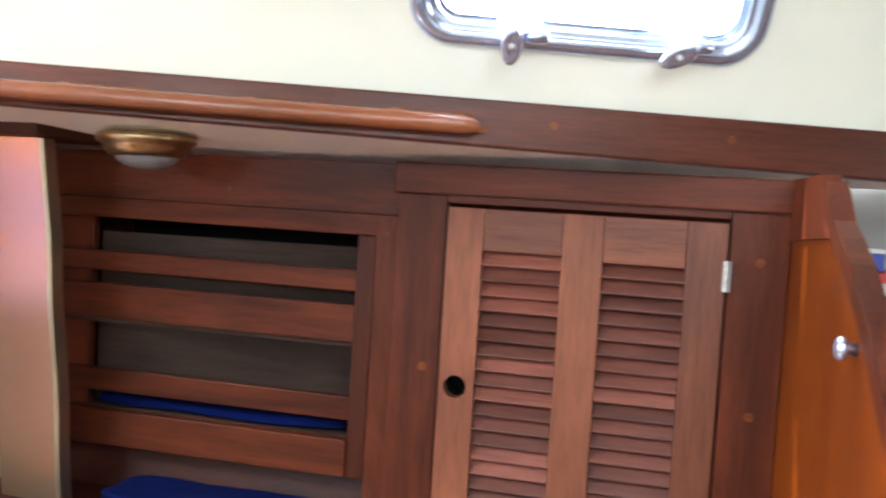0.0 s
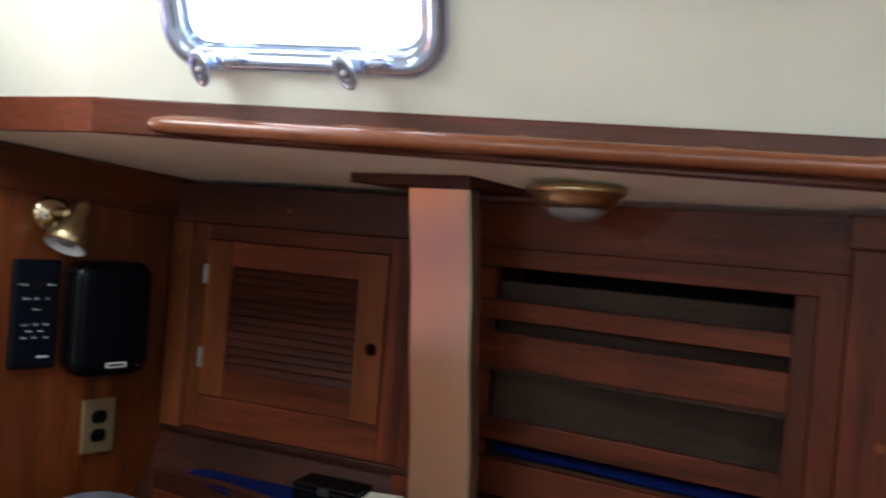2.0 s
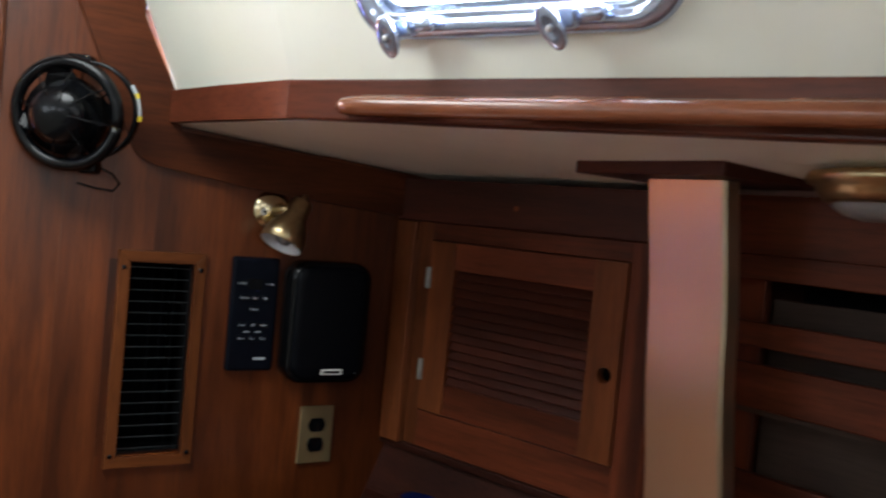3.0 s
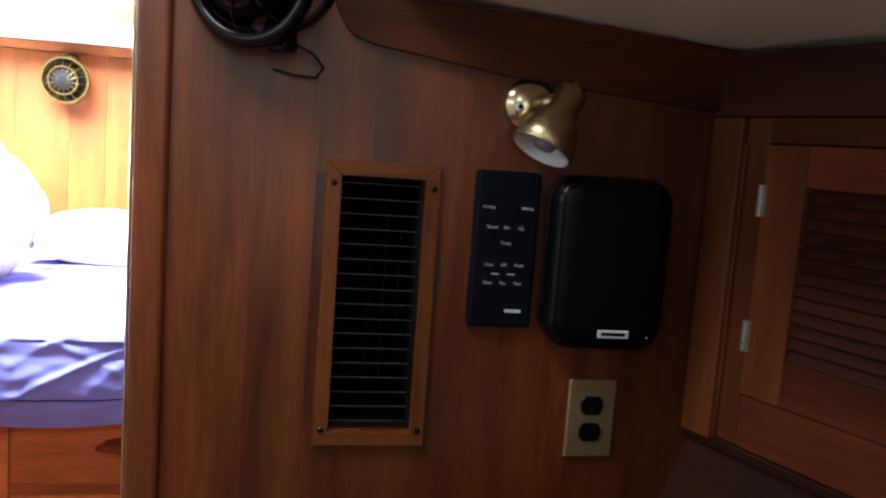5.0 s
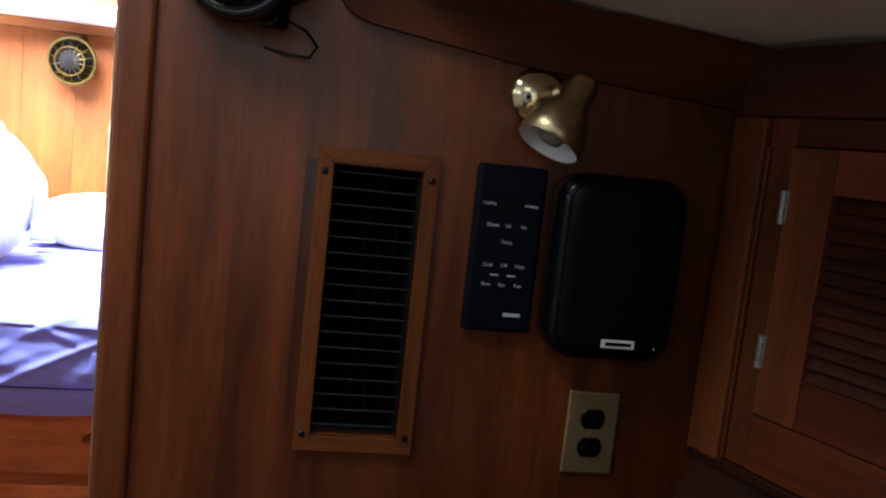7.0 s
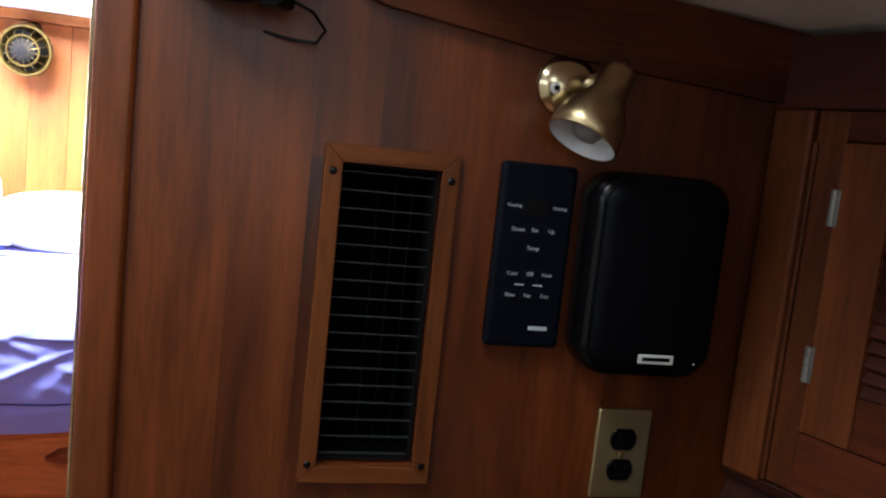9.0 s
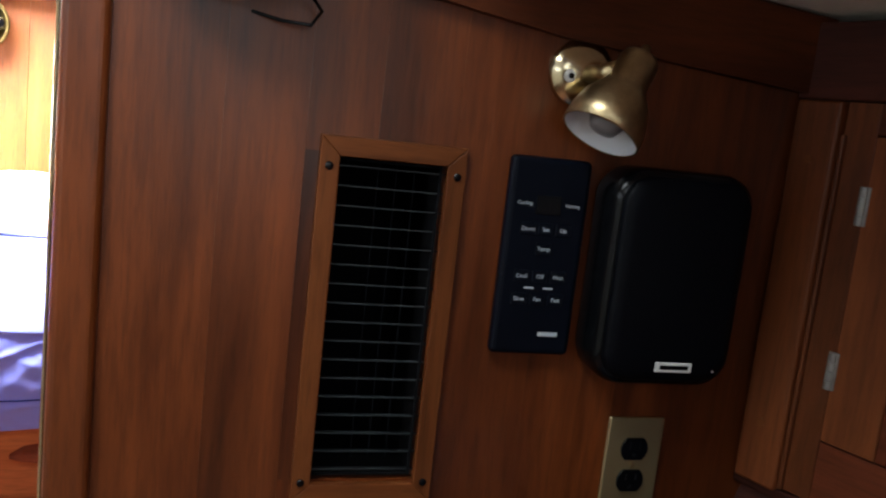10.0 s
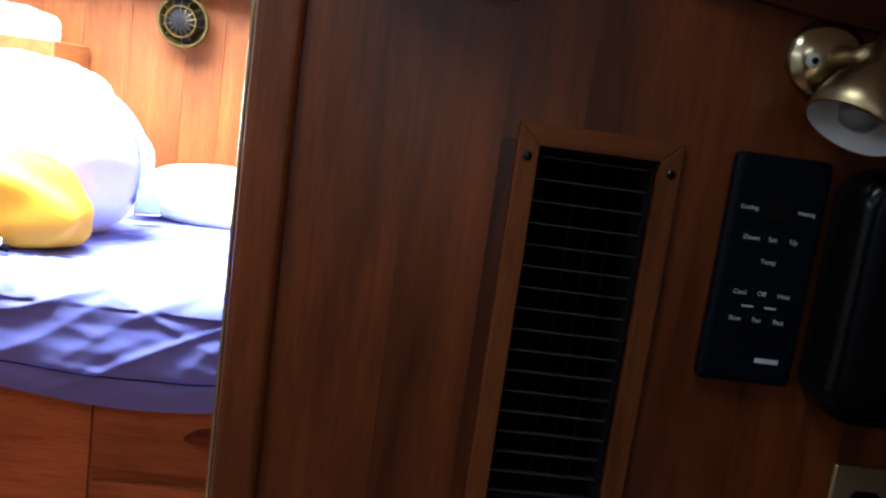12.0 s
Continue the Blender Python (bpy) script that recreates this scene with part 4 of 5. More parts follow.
def dome_lamp():
    l = thing("dome_lamp", pose(-0.952, 1.048, 1.5335, 0, -1.5, 0), "round brass dome lamp with frosted lens under the side deck", "ceiling lamp")
    part("ring", lathe([(0.0, 0.006), (0.074, 0.006), (0.078, -0.001), (0.076, -0.006), (0.068, -0.010), (0.066, -0.016), (0.058, -0.026), (0.052, -0.029), (0.050, -0.026)], 44), brass_old, l, smooth=True)
    part("lens", lathe([(0.0515, -0.026), (0.046, -0.034), (0.034, -0.042), (0.016, -0.047), (0, -0.048)], 36), lens_frost, l, smooth=True)
    return l


dome_lamp()

# ---- open shelf unit ----


def shelf_unit():
    s = thing("shelf_unit", FACE_SH, "open teak shelf unit with level fiddle slats", "shelf")
    D = 0.022
    part("fascia", box(-0.08, 0.612, -0.004, D, 1.4363, 1.521, 0.001), teak_x, s)
    part("top_rail", box(-0.08, 0.575, 0, D, 1.400, 1.436, 0.0015), teak_x, s)
    part("stile", box(0.538, 0.570, 0, D, 0.984, 1.3995, 0.002), teak_z, s)
    part("stile", box(0.571, 0.612, -0.002, D, 0.93, 1.436, 0.0015), teak_z, s)
    part("stile", box(-0.17, -0.125, 0.002, D, 0.93, 1.436, 0.0015), teak_z, s)
    for z0, z1, mt in ((1.303, 1.339, teak_x), (1.215, 1.279, teak_x), (1.081, 1.122, teak_x)):
        part("fiddle_slat", box(-0.124, 0.5375, 0.004, 0.018, z0, z1, 0.002), mt, s)
    part("bottom_rail", box(-0.124, 0.5375, -0.004, 0.020, 0.984, 1.048, 0.002), teak_x, s)
    # black back puts the unlit depth of the shelves into the colour
    part("back_panel", box(-0.10, 0.60, 0.200, 0.210, 0.975, 1.50, 0), black_matt, s, "black panel painted for the deep shade behind the shelves")
    for z0, z1 in ((1.2145, 1.372), (1.0495, 1.2045), (0.95, 1.0395)):
        part("inner_board", box(0.105, 0.665, 0.0, 0.009, z0, z1, 0.001, 1), grey_x, s, "bare greyish wood board", m=pose(-0.095, 0.045, 0, 0, 0, 7.0))
    part("side_panel", box(0.571, 0.583, 0.022, 0.199, 0.975, 1.50, 0), teak_z, s)
    part("shelf_board", box(-0.10, 0.57, 0.020, 0.199, 1.205, 1.214, 0), grey_x, s)
    part("shelf_board", box(-0.10, 0.57, 0.020, 0.199, 1.040, 1.049, 0), grey_x, s)
    part("top_panel", box(-0.12, 0.60, 0.0225, 0.199, 1.425, 1.442, 0), dark_x, s)
    plug(s, 0.59, -0.002, 1.405, light_x, 0.005)
    plug(s, 0.30, -0.004, 1.465, light_x, 0.005)
    return s


shelf_unit()

# ---- louvered locker ----


def louver_locker():
    l = thing("hanging_locker", FACE_LD, "reddish teak hanging locker frame under the side deck", "locker")
    D = 0.024
    part("stile", box(0.0, 0.081, 0, D, 0.45, 1.474, 0.002), teak_z, l)
    part("stile", box(0.516, 0.600, 0, D, 0.45, 1.474, 0.002), teak_z, l)
    part("top_rail", box(0.0815, 0.5155, 0, D, 1.4625, 1.474, 0.001), teak_x, l)
    part("cornice", box(-0.006, 0.606, -0.012, D, 1.4745, 1.524, 0.003), teak_x, l)
    part("bottom_rail", box(0.0815, 0.5155, 0, D, 0.45, 0.548, 0.002), teak_x, l)
    part("side_panel", box(0.0, 0.018, D + 0.0005, 0.20, 0.45, 1.47, 0), teak_z, l)
    # darker teak puts the locker's inner shade into the colour
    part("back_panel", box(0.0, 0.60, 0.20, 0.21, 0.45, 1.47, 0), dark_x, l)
    for u, z in ((0.055, 1.195), (0.56, 1.40), (0.56, 1.17)):
        plug(l, u, 0.0, z, light_x, 0.007)
    plug(l, 0.06, -0.012, 1.50, light_x, 0.005)
    d = thing("louvered_door", FACE_LD @ pose(0.0845, 0.0, 0.552), "teak double louvered locker door with a finger hole, closed", "door")
    W, H = 0.428, 0.904
    part("stile", holed_board(0, 0.0585, 0, H, 0.027, 0.616, 0.0185, -0.003, 0.018), slat_z, d, "teak stile with finger hole")
    # black cup added as the shade within this finger hole
    part("hole_shade", lathe([(0.0185, 0), (0.0185, 0.04), (0, 0.04)], 24, m=pose(0.027, 0.0175, 0.616, -90, 0, 0)), black_matt, d)
    part("stile", box(0.184, 0.247, -0.003, 0.018, 0, H, 0.0015), slat_z, d)
    part("stile", box(0.370, W, -0.003, 0.018, 0, H, 0.0015), slat_z, d)
    part("top_rail", box(0.059, 0.1837, -0.0025, 0.018, H - 0.0665, H, 0.0015), door_x, d)
    part("top_rail", box(0.2473, 0.3695, -0.0025, 0.018, H - 0.0720, H, 0.0015), door_x, d)
    part("bottom_rail", box(0.059, 0.1837, -0.0025, 0.018, 0, 0.075, 0.0015), door_x, d)
    part("bottom_rail", box(0.2473, 0.3695, -0.0025, 0.018, 0, 0.075, 0.0015), door_x, d)
    n = 32
    for u0, u1 in ((0.0585, 0.1845), (0.2465, 0.3705)):
        for k in range(n):
            z = H - 0.067 - 0.02405 * (k + 0.5) - (0.0052 if u0 > 0.2 else 0.0)
            part("louver", box(u0, u1, -0.0135, 0.0135, -0.0025, 0.0025, 0.0015, 2), slat_x, d, m=pose(0, 0.009, z, 54, 0, 0))
    butt_hinge(d, W + 0.001, -0.003, 0.825, 0.046)
    butt_hinge(d, W + 0.001, -0.003, 0.20, 0.046)


louver_locker()


def partition():
    """Half bulkhead aft of the hanging locker with a swept edge."""
    m = Matrix.Translation((0.022, 1.325, 0)) @ pose(0, 0, 0, 0, 0, -81)
    p = thing("half_bulkhead", m, "orange varnished half bulkhead with a swept teak edge and chrome knob", "partition", kind="structure")
    edge = [(0.228, 1.494), (0.256, 1.470), (0.284, 1.445), (0.33, 1.425), (0.38, 1.400), (0.445, 1.360), (0.508, 1.312), (0.61, 1.235), (0.71, 1.14), (0.78, 1.02), (0.80, 0.45)]
    b = prism([(0.0, 0.45), (0.0, 1.436)] + edge[2:], 0.0, 0.018)
    b.transform(pose(0, 0, 0, 90, 0, 0))
    part("panel", b, orange_z, p)
    b = prism([(0.0, 1.437), (0.0, 1.525), (0.205, 1.522)] + edge[:3], -0.001, 0.022)
    b.transform(pose(0, 0, 0, 90, 0, 0))
    part("head_board", b, teak_z, p, "dark teak head board")
    out = []
    for i, (x, z) in enumerate(edge):
        a = Vector(edge[max(i - 1, 0)])
        c = Vector(edge[min(i + 1, len(edge) - 1)])
        t = (c - a).normalized()
        out.append((x - t.y * 0.024, z + t.x * 0.024))
    b = prism(edge + out[::-1], 0.0, 0.024)
    b.transform(pose(0, 0, 0, 90, 0, 0))
    part("edge_moulding", b, teak_z, p)
    part("knob", lathe([(0.0, 0), (0.009, 0.0), (0.007, 0.012), (0.014, 0.018), (0.016, 0.026), (0.012, 0.032), (0, 0.034)], 20, m=pose(0.42, -0.018, 1.338, 90, 0, 0) @ Matrix.Diagonal((0.8, 0.8, 0.6, 1))), chrome, p, "chrome knob", smooth=True)
    return p


partition()


def book_shelf():
    single("wall_shelf", box(0.08, 0.75, 1.40, 1.62, 1.345, 1.360, 0.002), teak_x, label="teak wall shelf aft of the half bulkhead", category="shelf")
    for x, y, z, w, d, h, mt, lb in ((0.105, 1.44, 1.3605, 0.20, 0.14, 0.018, white_print, "white-covered book lying on the shelf"), (0.110, 1.43, 1.379, 0.19, 0.14, 0.016, red_print, "red-covered book lying on a white one"), (0.100, 1.45, 1.3955, 0.04, 0.05, 0.035, blue_print, "small blue box on the stacked books")):
        bk = thing("book" if h < 0.03 else "small_box", pose(x, y, z), lb, "book" if h < 0.03 else "box")
        if h < 0.03:
            part("cover", box(0, w, 0, d, 0, 0.0025, 0.0006, 1), mt, bk)
            part("cover", box(0, w, 0, d, h - 0.0025, h, 0.0006, 1), mt, bk)
            part("pages", box(0.003, w - 0.004, 0.003, d - 0.003, 0.0026, h - 0.0026, 0), white_print, bk)
            part("spine", box(0, w, -0.0015, 0.0025, 0, h, 0.0008, 1), mt, bk)
        else:
            part("body", box(0, w, 0, d, 0, h * 0.8, 0.002), mt, bk)
            part("lid", box(-0.001, w + 0.001, -0.001, d + 0.001, h * 0.8, h, 0.002), white_print, bk)


book_shelf()

# ---- ledge and loose things below the lockers ----


def cushion(name, m, sx, sy, sz, mat_, label, category, seed=0, lump=0.012, kind=""):
    b = bmesh.new()
    bmesh.ops.create_cube(b, size=1.0)
    bmesh.ops.subdivide_edges(b, edges=b.edges[:], cuts=11, use_grid_fill=True)
    for v in b.verts:
        p = Vector(v.co) * 2
        q = Vector(p)
        ln = (abs(q.x) ** 5 + abs(q.y) ** 5 + abs(q.z) ** 5) ** 0.2
        q = q / max(ln, 1e-6) * max(abs(q.x), abs(q.y), abs(q.z))
        n = noise.noise(Vector((q.x * 1.7 + seed, q.y * 1.7, q.z * 1.7))) * lump + noise.noise(Vector((q.x * 5 + seed, q.y * 5, q.z * 3))) * lump * 0.35
        v.co = Vector((q.x * sx / 2, q.y * sy / 2, q.z * sz / 2 + sz / 2)) + Vector((q.x * n, q.y * n, q.z * n))
    return single(name, b, mat_, m, label, category, smooth=True, kind=kind)


def ledge():
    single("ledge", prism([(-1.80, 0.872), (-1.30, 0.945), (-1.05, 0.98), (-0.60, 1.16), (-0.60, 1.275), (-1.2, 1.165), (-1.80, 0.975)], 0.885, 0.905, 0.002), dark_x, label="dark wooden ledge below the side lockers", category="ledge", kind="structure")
    b = sweep([(-1.80, 0.872), (-1.62, 0.925), (-1.42, 0.945), (-1.28, 0.958)], [(0, 0.85), (0.016, 0.85), (0.016, 0.920), (0.008, 0.926), (0, 0.920)])
    single("fiddle_rail", b, dark_x, label="low dark wooden fiddle along the ledge", category="rail", kind="structure")
    # darker wood colour gives the recess its shade
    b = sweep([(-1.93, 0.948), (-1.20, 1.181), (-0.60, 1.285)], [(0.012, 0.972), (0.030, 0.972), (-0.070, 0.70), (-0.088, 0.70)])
    single("wall_recess_back", b, dark_x, label="teak panel sloping inboard below the side lockers, darkened for its shade", category="wall", kind="structure")


ledge()
cushion("blue_cushion", pose(-1.60, 0.975, 0.9052, 0, 0, 17), 0.34, 0.085, 0.012, cushion_blue, "royal blue folded cloth on the ledge", "cloth", 3, 0.004)
cushion("blue_blanket", pose(-0.85, 1.165, 0.9053, 0, 0, 9.5), 0.44, 0.12, 0.032, cushion_blue, "royal blue blanket tucked under the shelf unit", "blanket", 8, 0.006)
cushion("blue_folded_cloth", FACE_SH @ pose(0.27, 0.076, 1.0495), 0.50, 0.10, 0.020, cushion_blue, "royal blue folded cloth on the lowest shelf", "cloth", 5, 0.003)


def black_case():
    c = thing("black_case", pose(-1.445, 1.045, 0.9055, 0, 0, 18), "small black case standing on the ledge", "case")
    part("body", box(-0.07, 0.07, -0.035, 0.035, 0, 0.036, 0.004), black_plastic, c)
    part("lid", box(-0.0705, 0.0705, -0.0355, 0.0355, 0.0365, 0.046, 0.004), black_plastic, c)
    part("latch", box(-0.012, 0.012, -0.038, -0.0357, 0.028, 0.042, 0.001), wire_grey, c)


black_case()


def cream_box():
    c = thing("cream_box", pose(-1.325, 1.050, 0.9055, 0, 0, 28), "small cream cardboard box on the ledge beside the strut", "box")
    part("body", box(-0.034, 0.034, -0.06, 0.06, 0, 0.022, 0.001, 1), box_cream, c)
    part("lid", box(-0.035, 0.035, -0.061, 0.061, 0.0225, 0.036, 0.0015), box_cream, c)


cream_box()
cushion("grey_cushion", pose(-1.64, 0.71, 0.70, 0, 0, 15), 0.34, 0.22, 0.21, grey_cloth, "grey cloth cushion standing on the settee", "cushion", 2, 0.01)
single("settee", prism([(-1.905, 0.35), (-0.60, 0.95), (-0.60, 1.20), (-1.905, 0.90)], 0.0, 0.69, 0.01), teak_x, label="teak settee base along the cabin side", category="settee", kind="structure")
single("settee_back", prism([(-1.80, 0.872), (-1.30, 0.945), (-1.05, 0.98), (-0.60, 1.16), (-0.60, 1.20), (-1.80, 0.90)], 0.69, 0.884, 0.003), teak_x, label="teak panel between settee and ledge", category="panel", kind="structure")

# ---- forward cabin ----
FX = -4.0
BUNK_X = -2.9


def far_wall():
    w = thing("wall_forward", pose(FX, 0, 0, 0, 0, 90), "honey-coloured teak forward bulkhead of upright boards", "wall", kind="structure")
    b = bmesh.new()
    box(-1.7, 0.68, 0.012, 0.05, 0, ROOF - 0.002, 0, bm=b)
    part("core_panel", b, far_z, w)
    y = -1.62
    k = 0
    while y < 0.45:
        wd = 0.15 + 0.03 * math.sin(k * 2.1)
        part("plank", box(y + 0.0004, y + wd - 0.0004, 0, 0.0115, 0, 1.60, 0.0003, 1), far_z, w)
        y += wd
        k += 1
    part("top_rail", box(-1.65, 0.64, -0.014, 0.0115, 1.602, 1.635, 0.003), far_y, w)
    part("ceiling_ledge", box(-1.65, 0.64, -0.20, 0.0115, 1.636, 1.69, 0.010), white_over, w, "white deckhead ledge")


far_wall()
single("wall_forward_side", box(FX, BX - 0.046, 0.64, 0.68, 0, ROOF - 0.001, 0), far_z, label="teak lined forward cabin side", category="wall", kind="structure")
single("wall_forward_port", box(FX, BX - 0.046, -1.70, -1.65, 0, ROOF - 0.001, 0), far_z, label="teak lined forward cabin side across the berth", category="wall", kind="structure")


def shelf_forward():
    s = thing("berth_shelf", pose(FX, 0, 0, 0, 0, 90), "teak shelf with a raised front above the berth", "shelf")
    part("front_board", box(-1.6, -0.70, -0.30, -0.282, 1.30, 1.385, 0.004), far_y, s)
    part("shelf_board", box(-1.6, -0.71, -0.281, -0.0145, 1.30, 1.315, 0.002), far_y, s)
    part("end_board", box(-0.7095, -0.692, -0.30, -0.0145, 1.30, 1.385, 0.004), far_y, s)


shelf_forward()
cushion("folded_linen", pose(-3.85, -1.05, 1.3155), 0.2, 0.6, 0.16, bag_white, "white folded linen lying on the berth shelf", "linen", 11, 0.015)


def drawer_handle(parent, y, z):
    b = bmesh.new()
    rows = []
    for s, h, d in ((-0.075, 0.004, 0.004), (-0.055, 0.016, 0.014), (-0.02, 0.022, 0.020), (0.02, 0.022, 0.020), (0.055, 0.016, 0.014), (0.075, 0.004, 0.004)):
        rows.append([b.verts.new((s + o, yy, zz)) for o, yy, zz in ((0, 0.0, 0.0), (0, -d, -0.002), (0, -d, h * 0.55), (0, 0.0, h))])
    for a, c in zip(rows, rows[1:]):
        for k in range(4):
            b.faces.new((a[k], a[(k + 1) % 4], c[(k + 1) % 4], c[k]))
    b.faces.new(rows[0])
    b.faces.new(rows[-1][::-1])
    return part("handle", b, trim_x, parent, "carved wooden pull", m=pose(y, -0.018, z) @ Matrix.Diagonal((1.35, 1.5, 1.5, 1)))


def bunk():
    m = pose(BUNK_X, 0, 0, 0, 0, 90)
    k = thing("berth", m, "teak berth below the mattress with drawers in its front", "berth")
    part("front_panel", box(-1.6, 0.638, 0.0, 0.02, 0.0, 0.70, 0.002), far_x2, k)
    part("side_panel", box(-1.6, -0.256, -0.006, -0.0005, 0.0, 0.685, 0.002), far_x2, k)
    part("top_panel", box(-1.6, 0.638, 0.0205, 1.08, 0.68, 0.70, 0.002), far_x2, k)
    for z0, z1 in ((0.490, 0.645), (0.285, 0.462), (0.09, 0.265)):
        d = thing("drawer", m @ pose(0, 0, z0), "teak berth drawer with a carved pull, closed", "drawer", "berth drawers")
        part("front", box(-0.249, 0.36, -0.0185, -0.0005, 0, z1 - z0, 0.004, 2), far_x2, d)
        drawer_handle(d, 0.045, (z1 - z0) * 0.58)
    return k


far_x2 = wood("berth_teak", (0.20, 0.060, 0.018), (0.38, 0.135, 0.044), grain="x")
bunk()


def sheet_point(y, L):
    """Place on the rumpled sheet: y across the berth, L the way from the lower front edge up and over."""
    if L < 0.16:
        x, z = -0.012 - 0.024 * math.sin(math.pi * min(1, L / 0.16) * 0.9), L
    elif L < 0.30:
        a = (L - 0.16) / 0.14 * math.pi / 2
        x, z = -0.020 + 0.085 * (1 - math.cos(a)), 0.16 + 0.085 * math.sin(a)
    else:
        x, z = 0.065 + (L - 0.30), 0.245 + 0.012 * math.sin((L - 0.3) * 3)
    sag = 0.022 * math.cos((y + 0.17) * 6.0) - 0.01
    z -= max(0.0, 1 - L / 0.10) * sag
    d1, d2 = y * 0.75 + L * 0.9, L * 0.9 - y * 0.55
    f = noise.noise(Vector((y * 2.2, L * 6.0, 1.7))) * 0.010
    f += (0.5 - abs(noise.noise(Vector((d1 * 2.4, d2 * 12.0, 4.1))))) * 0.014
    f += (0.5 - abs(noise.noise(Vector((y * 3.0 + 5, L * 20.0 + y * 3.0, 2.3))))) * 0.004
    f += max(0.0, 0.15 - abs(noise.noise(Vector((d1 * 1.8 + 3, d2 * 11.0, 7.7))))) * 0.05
    f += max(0.0, 0.12 - abs(noise.noise(Vector((y * 3.5 - L * 2.0, L * 14.0 + y * 4.0, 3.3))))) * 0.03
    f += noise.noise(Vector((y * 16 + L * 12, L * 34, 9.0))) * 0.0015
    f -= 0.012
    k = min(1.0, L / 0.05) * (1.0 if L < 0.6 else max(0.3, 1 - (L - 0.6)))
    if L < 0.20:
        x -= f * k
    else:
        z += f * k
    return Vector((BUNK_X - x + 0.028 * max(0.0, 1 - L / 0.3), y, 0.652 + z))


def mattress():
    """Berth mattress under a lavender fitted sheet with drawn folds."""
    t = thing("mattress", Matrix(), "berth mattress under a rumpled lavender sheet", "mattress")
    b = bmesh.new()
    nu, nv = 300, 190
    grid = [[b.verts.new(sheet_point(-1.55 + 2.17 * i / nu, 1.34 * (j / nv) ** 1.4)) for j in range(nv + 1)] for i in range(nu + 1)]
    for i in range(nu):
        for j in range(nv):
            b.faces.new((grid[i][j], grid[i + 1][j], grid[i + 1][j + 1], grid[i][j + 1]))
    part("sheet", b, sheet_blue, t, smooth=True)
    part("core", box(-3.95, BUNK_X - 0.05, -1.55, 0.62, 0.7005, 0.80, 0.03), sheet_white, t, "pale foam core")
    pts = [sheet_point(-1.5 + 0.02 * k, 0.062) + Vector((0.002, 0, 0)) for k in range(104)]
    part("hem_seam", tube(pts, 0.0016, 5), cushion_blue, t, "dark stitched hem seam")
    return t


mattress()


def pillow(m, sx, sy, sz, label, mt, seed):
    b = bmesh.new()
    n = 26
    top, bot = {}, {}
    for i in range(n + 1):
        for j in range(n + 1):
            u, v = -1 + 2 * i / n, -1 + 2 * j / n
            e = max(0, (1 - abs(u) ** 3.0)) ** 0.55 * max(0, (1 - abs(v) ** 3.0)) ** 0.55
            pinch = 1 - 0.06 * (1 - abs(u)) * abs(v) ** 2 - 0.06 * (1 - abs(v)) * abs(u) ** 2
            f = noise.noise(Vector((u * 2 + seed, v * 2, 0))) * 0.14 + noise.noise(Vector((u * 5 + seed, v * 6, 3))) * 0.05
            x, y = u * sx / 2 * pinch, v * sy / 2 * pinch
            top[i, j] = b.verts.new((x, y, sz / 2 + sz / 2 * e * (1 + f)))
            bot[i, j] = top[i, j] if (i in (0, n) or j in (0, n)) else b.verts.new((x, y, sz / 2 - sz / 2 * e))
    for i in range(n):
        for j in range(n):
            b.faces.new((top[i, j], top[i + 1, j], top[i + 1, j + 1], top[i, j + 1]))
            q = list(dict.fromkeys((bot[i, j], bot[i, j + 1], bot[i + 1, j + 1], bot[i + 1, j])))
            if len(q) > 2 and set(q) != {top[i, j], top[i + 1, j], top[i + 1, j + 1], top[i, j + 1]}:
                b.faces.new(q)
    return single("pillow", b, mt, m, label, "pillow", "berth pillows", smooth=True)


pillow(pose(-3.80, -0.14, 0.875, 0, 4, 90), 0.66, 0.36, 0.19, "cream pillow lying against the forward bulkhead", sheet_white, 1)
pillow(pose(-3.76, 0.38, 0.90, 0, 10, 86), 0.42, 0.36, 0.20, "cream pillow propped beside another pillow", sheet_white, 6)


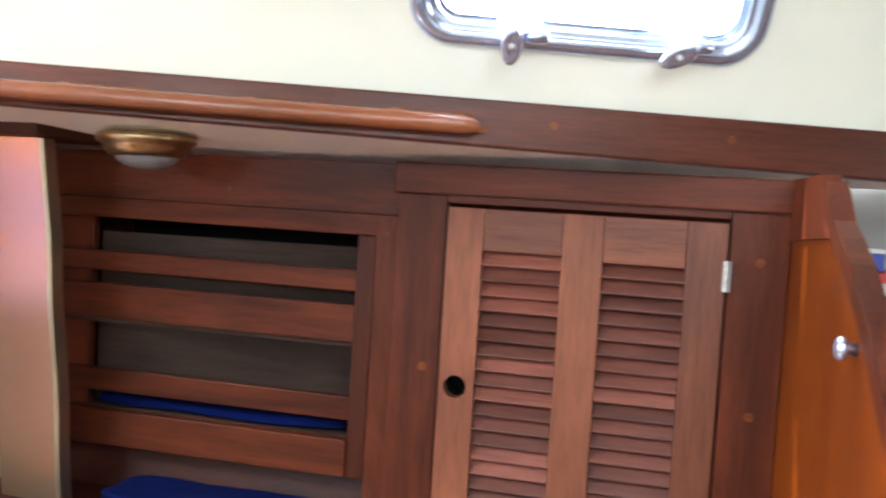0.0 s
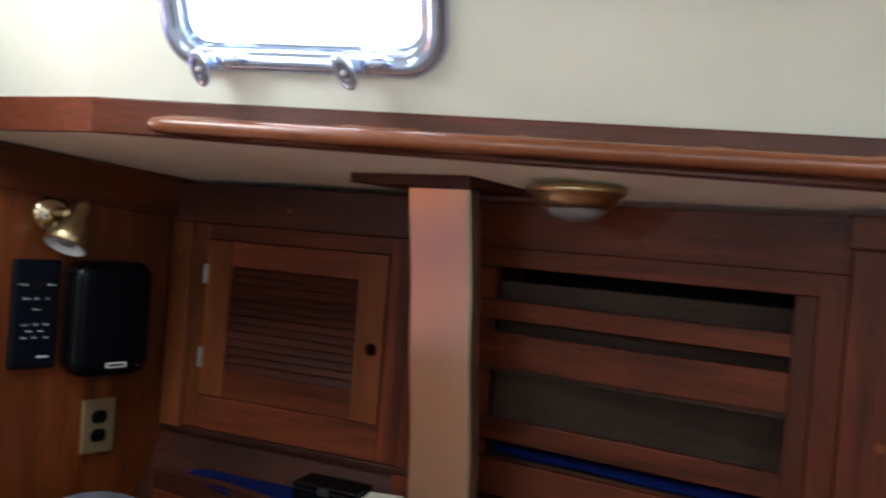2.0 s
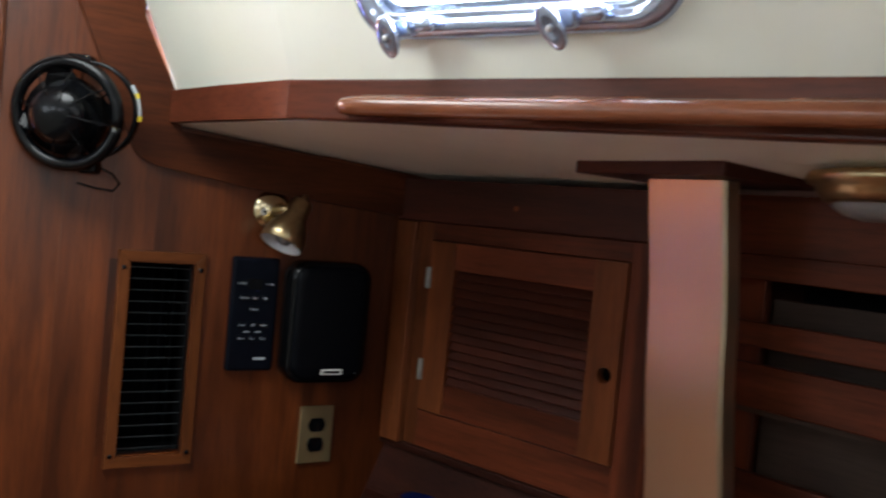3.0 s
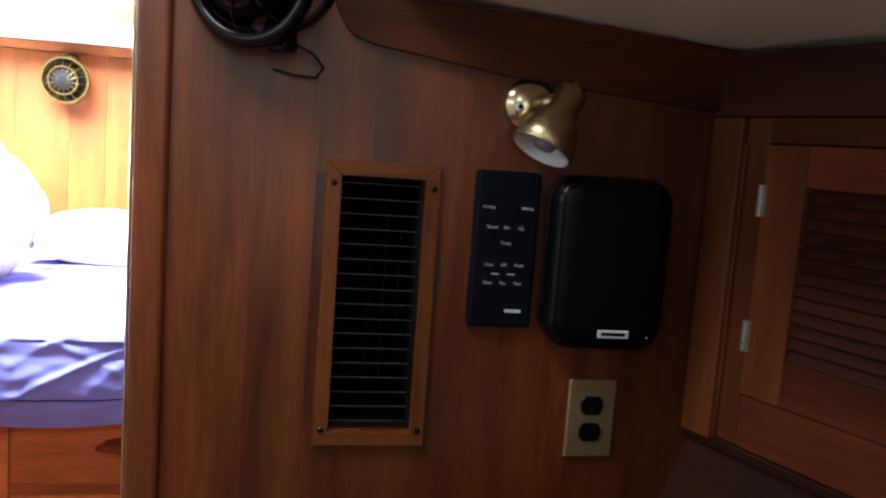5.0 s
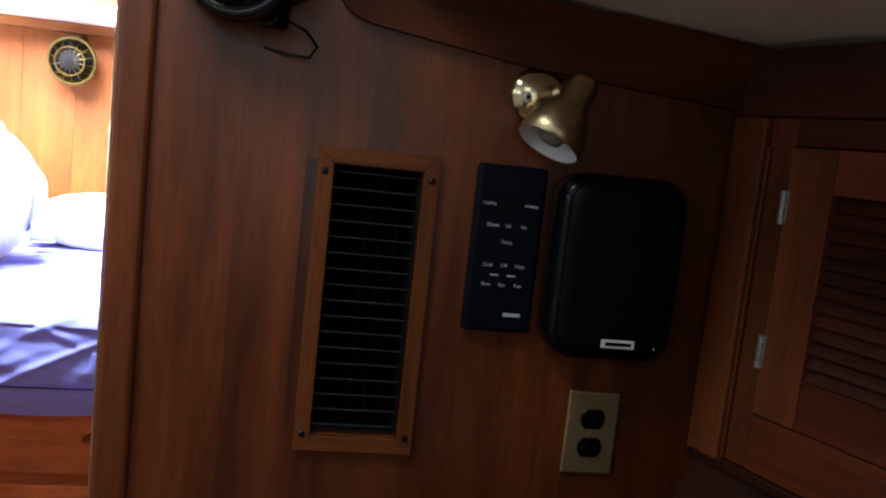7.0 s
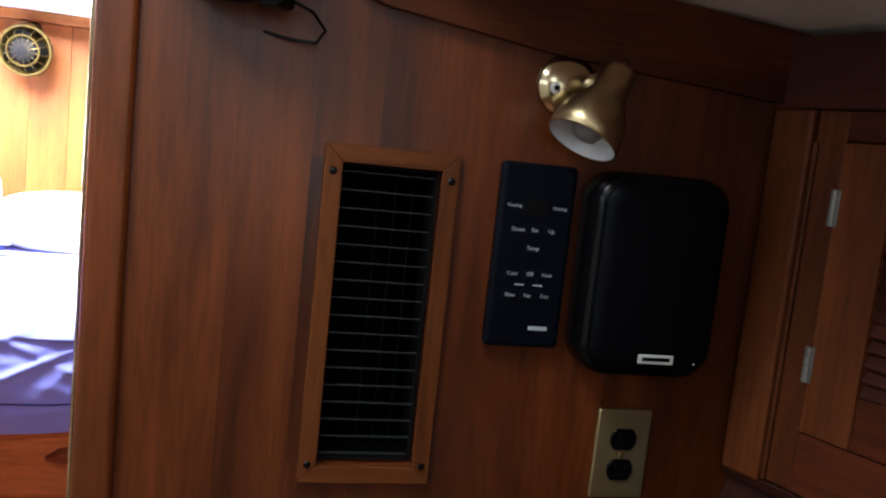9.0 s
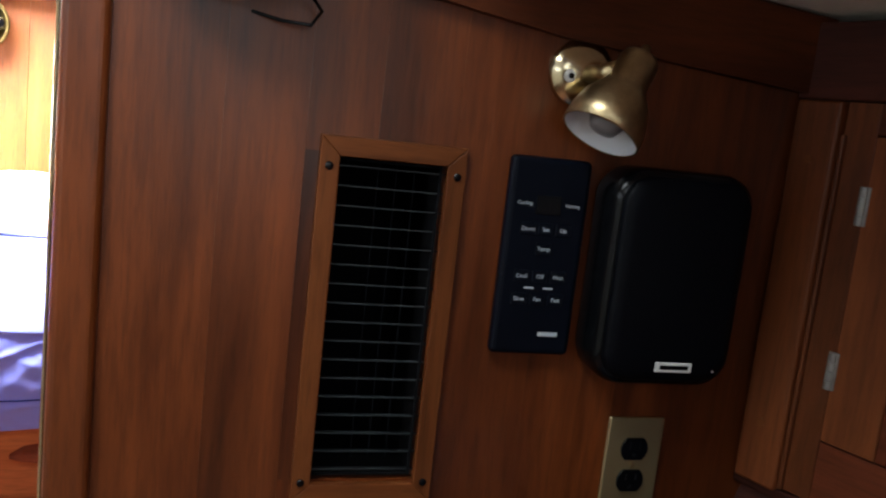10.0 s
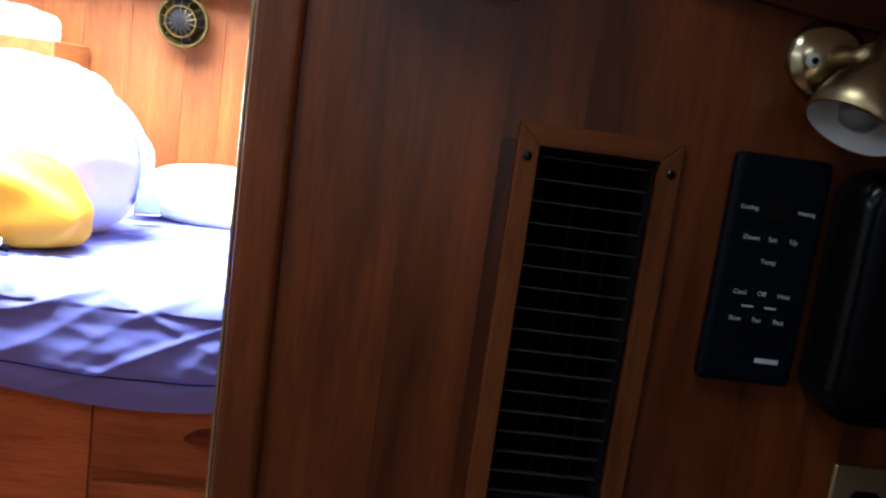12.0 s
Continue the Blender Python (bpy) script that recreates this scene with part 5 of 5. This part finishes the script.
def bundle():
    """Large soft bundle of white canvas on the berth."""
    b = bmesh.new()
    bmesh.ops.create_icosphere(b, subdivisions=5, radius=1.0)
    for v in b.verts:
        p = Vector(v.co)
        n = noise.noise(p * 1.4 + Vector((3, 1, 7))) * 0.13 + noise.noise(p * 3.4) * 0.05 + abs(noise.noise(p * 6 + Vector((5, 0, 0)))) * 0.035
        q = p * (1 + n)
        z = q.z * 0.245
        v.co = Vector((q.x * 0.24, q.y * 0.34, max(z, -0.20) + 0.20))
    t = thing("canvas_bag", pose(-3.34, -0.655, 0.895), "large white canvas bundle lying on the berth", "bag")
    part("body", b, bag_white, t, smooth=True)
    n = 10
    c = bmesh.new()
    rows = []
    for k in range(n + 1):
        a = radians(-22 + 62 * k / n)
        w = 0.035 * math.sin(math.pi * (0.15 + 0.7 * k / n))
        rows.append([c.verts.new((x, 0.352 * math.cos(a), 0.20 + 0.255 * math.sin(a))) for x in (0.02 - w, 0.02 + w)])
    for p, r in zip(rows, rows[1:]):
        c.faces.new((p[0], p[1], r[1], r[0]))
    bmesh.ops.solidify(c, geom=c.faces[:], thickness=0.012)
    # curved pale blue patch along the bundle's right edge
    part("side_patch", c, patch_blue, t, "pale blue patch on the bundle's side", smooth=True)
    return t


bundle()


def yellow_bag():
    t = thing("yellow_bag", pose(-3.11, -0.735, 0.905, 0, 0, 6), "yellow canvas bag slumped in front of the bundle", "bag")
    b = bmesh.new()
    bmesh.ops.create_icosphere(b, subdivisions=4, radius=1.0)
    for v in b.verts:
        p = Vector(v.co)
        n = noise.noise(p * 1.8 + Vector((9, 2, 0))) * 0.14 + abs(noise.noise(p * 5)) * 0.05
        q = p * (1 + n)
        v.co = Vector((q.x * 0.11, q.y * 0.36, max(q.z, -0.60) * 0.150 + 0.090))
    part("body", b, bag_yellow, t, smooth=True)
    part("strap", tube([(0.105, -0.24 + 0.058 * k, 0.012 + 0.005 * math.sin(k * 1.3)) for k in range(9)], 0.009, 8), black_matt, t, "black webbing strap", smooth=True)
    part("buckle", box(0.100, 0.118, 0.16, 0.21, 0.012, 0.032, 0.005, 2), bag_white, t, "white plastic buckle")


yellow_bag()


def note_book():
    t = thing("notebook", pose(-3.57, -0.362, 0.962, 0, 50, 25), "small grey-blue notebook propped on the sheet", "book")
    part("cover", box(-0.034, 0.034, -0.035, 0.035, 0.0, 0.003, 0.0006, 1), blue_print, t)
    part("pages", box(-0.038, 0.038, -0.033, 0.033, 0.0032, 0.010, 0), white_print, t)
    part("cover", box(-0.034, 0.034, -0.035, 0.035, 0.0102, 0.013, 0.0006, 1), blue_print, t)


note_book()
cage_fan("berth_fan", pose(FX + 0.0, -0.388, 1.505, 0, 0, 90), 0.076, "tarnished brass caged fan on the forward bulkhead", fan_bronze, black_matt, False)
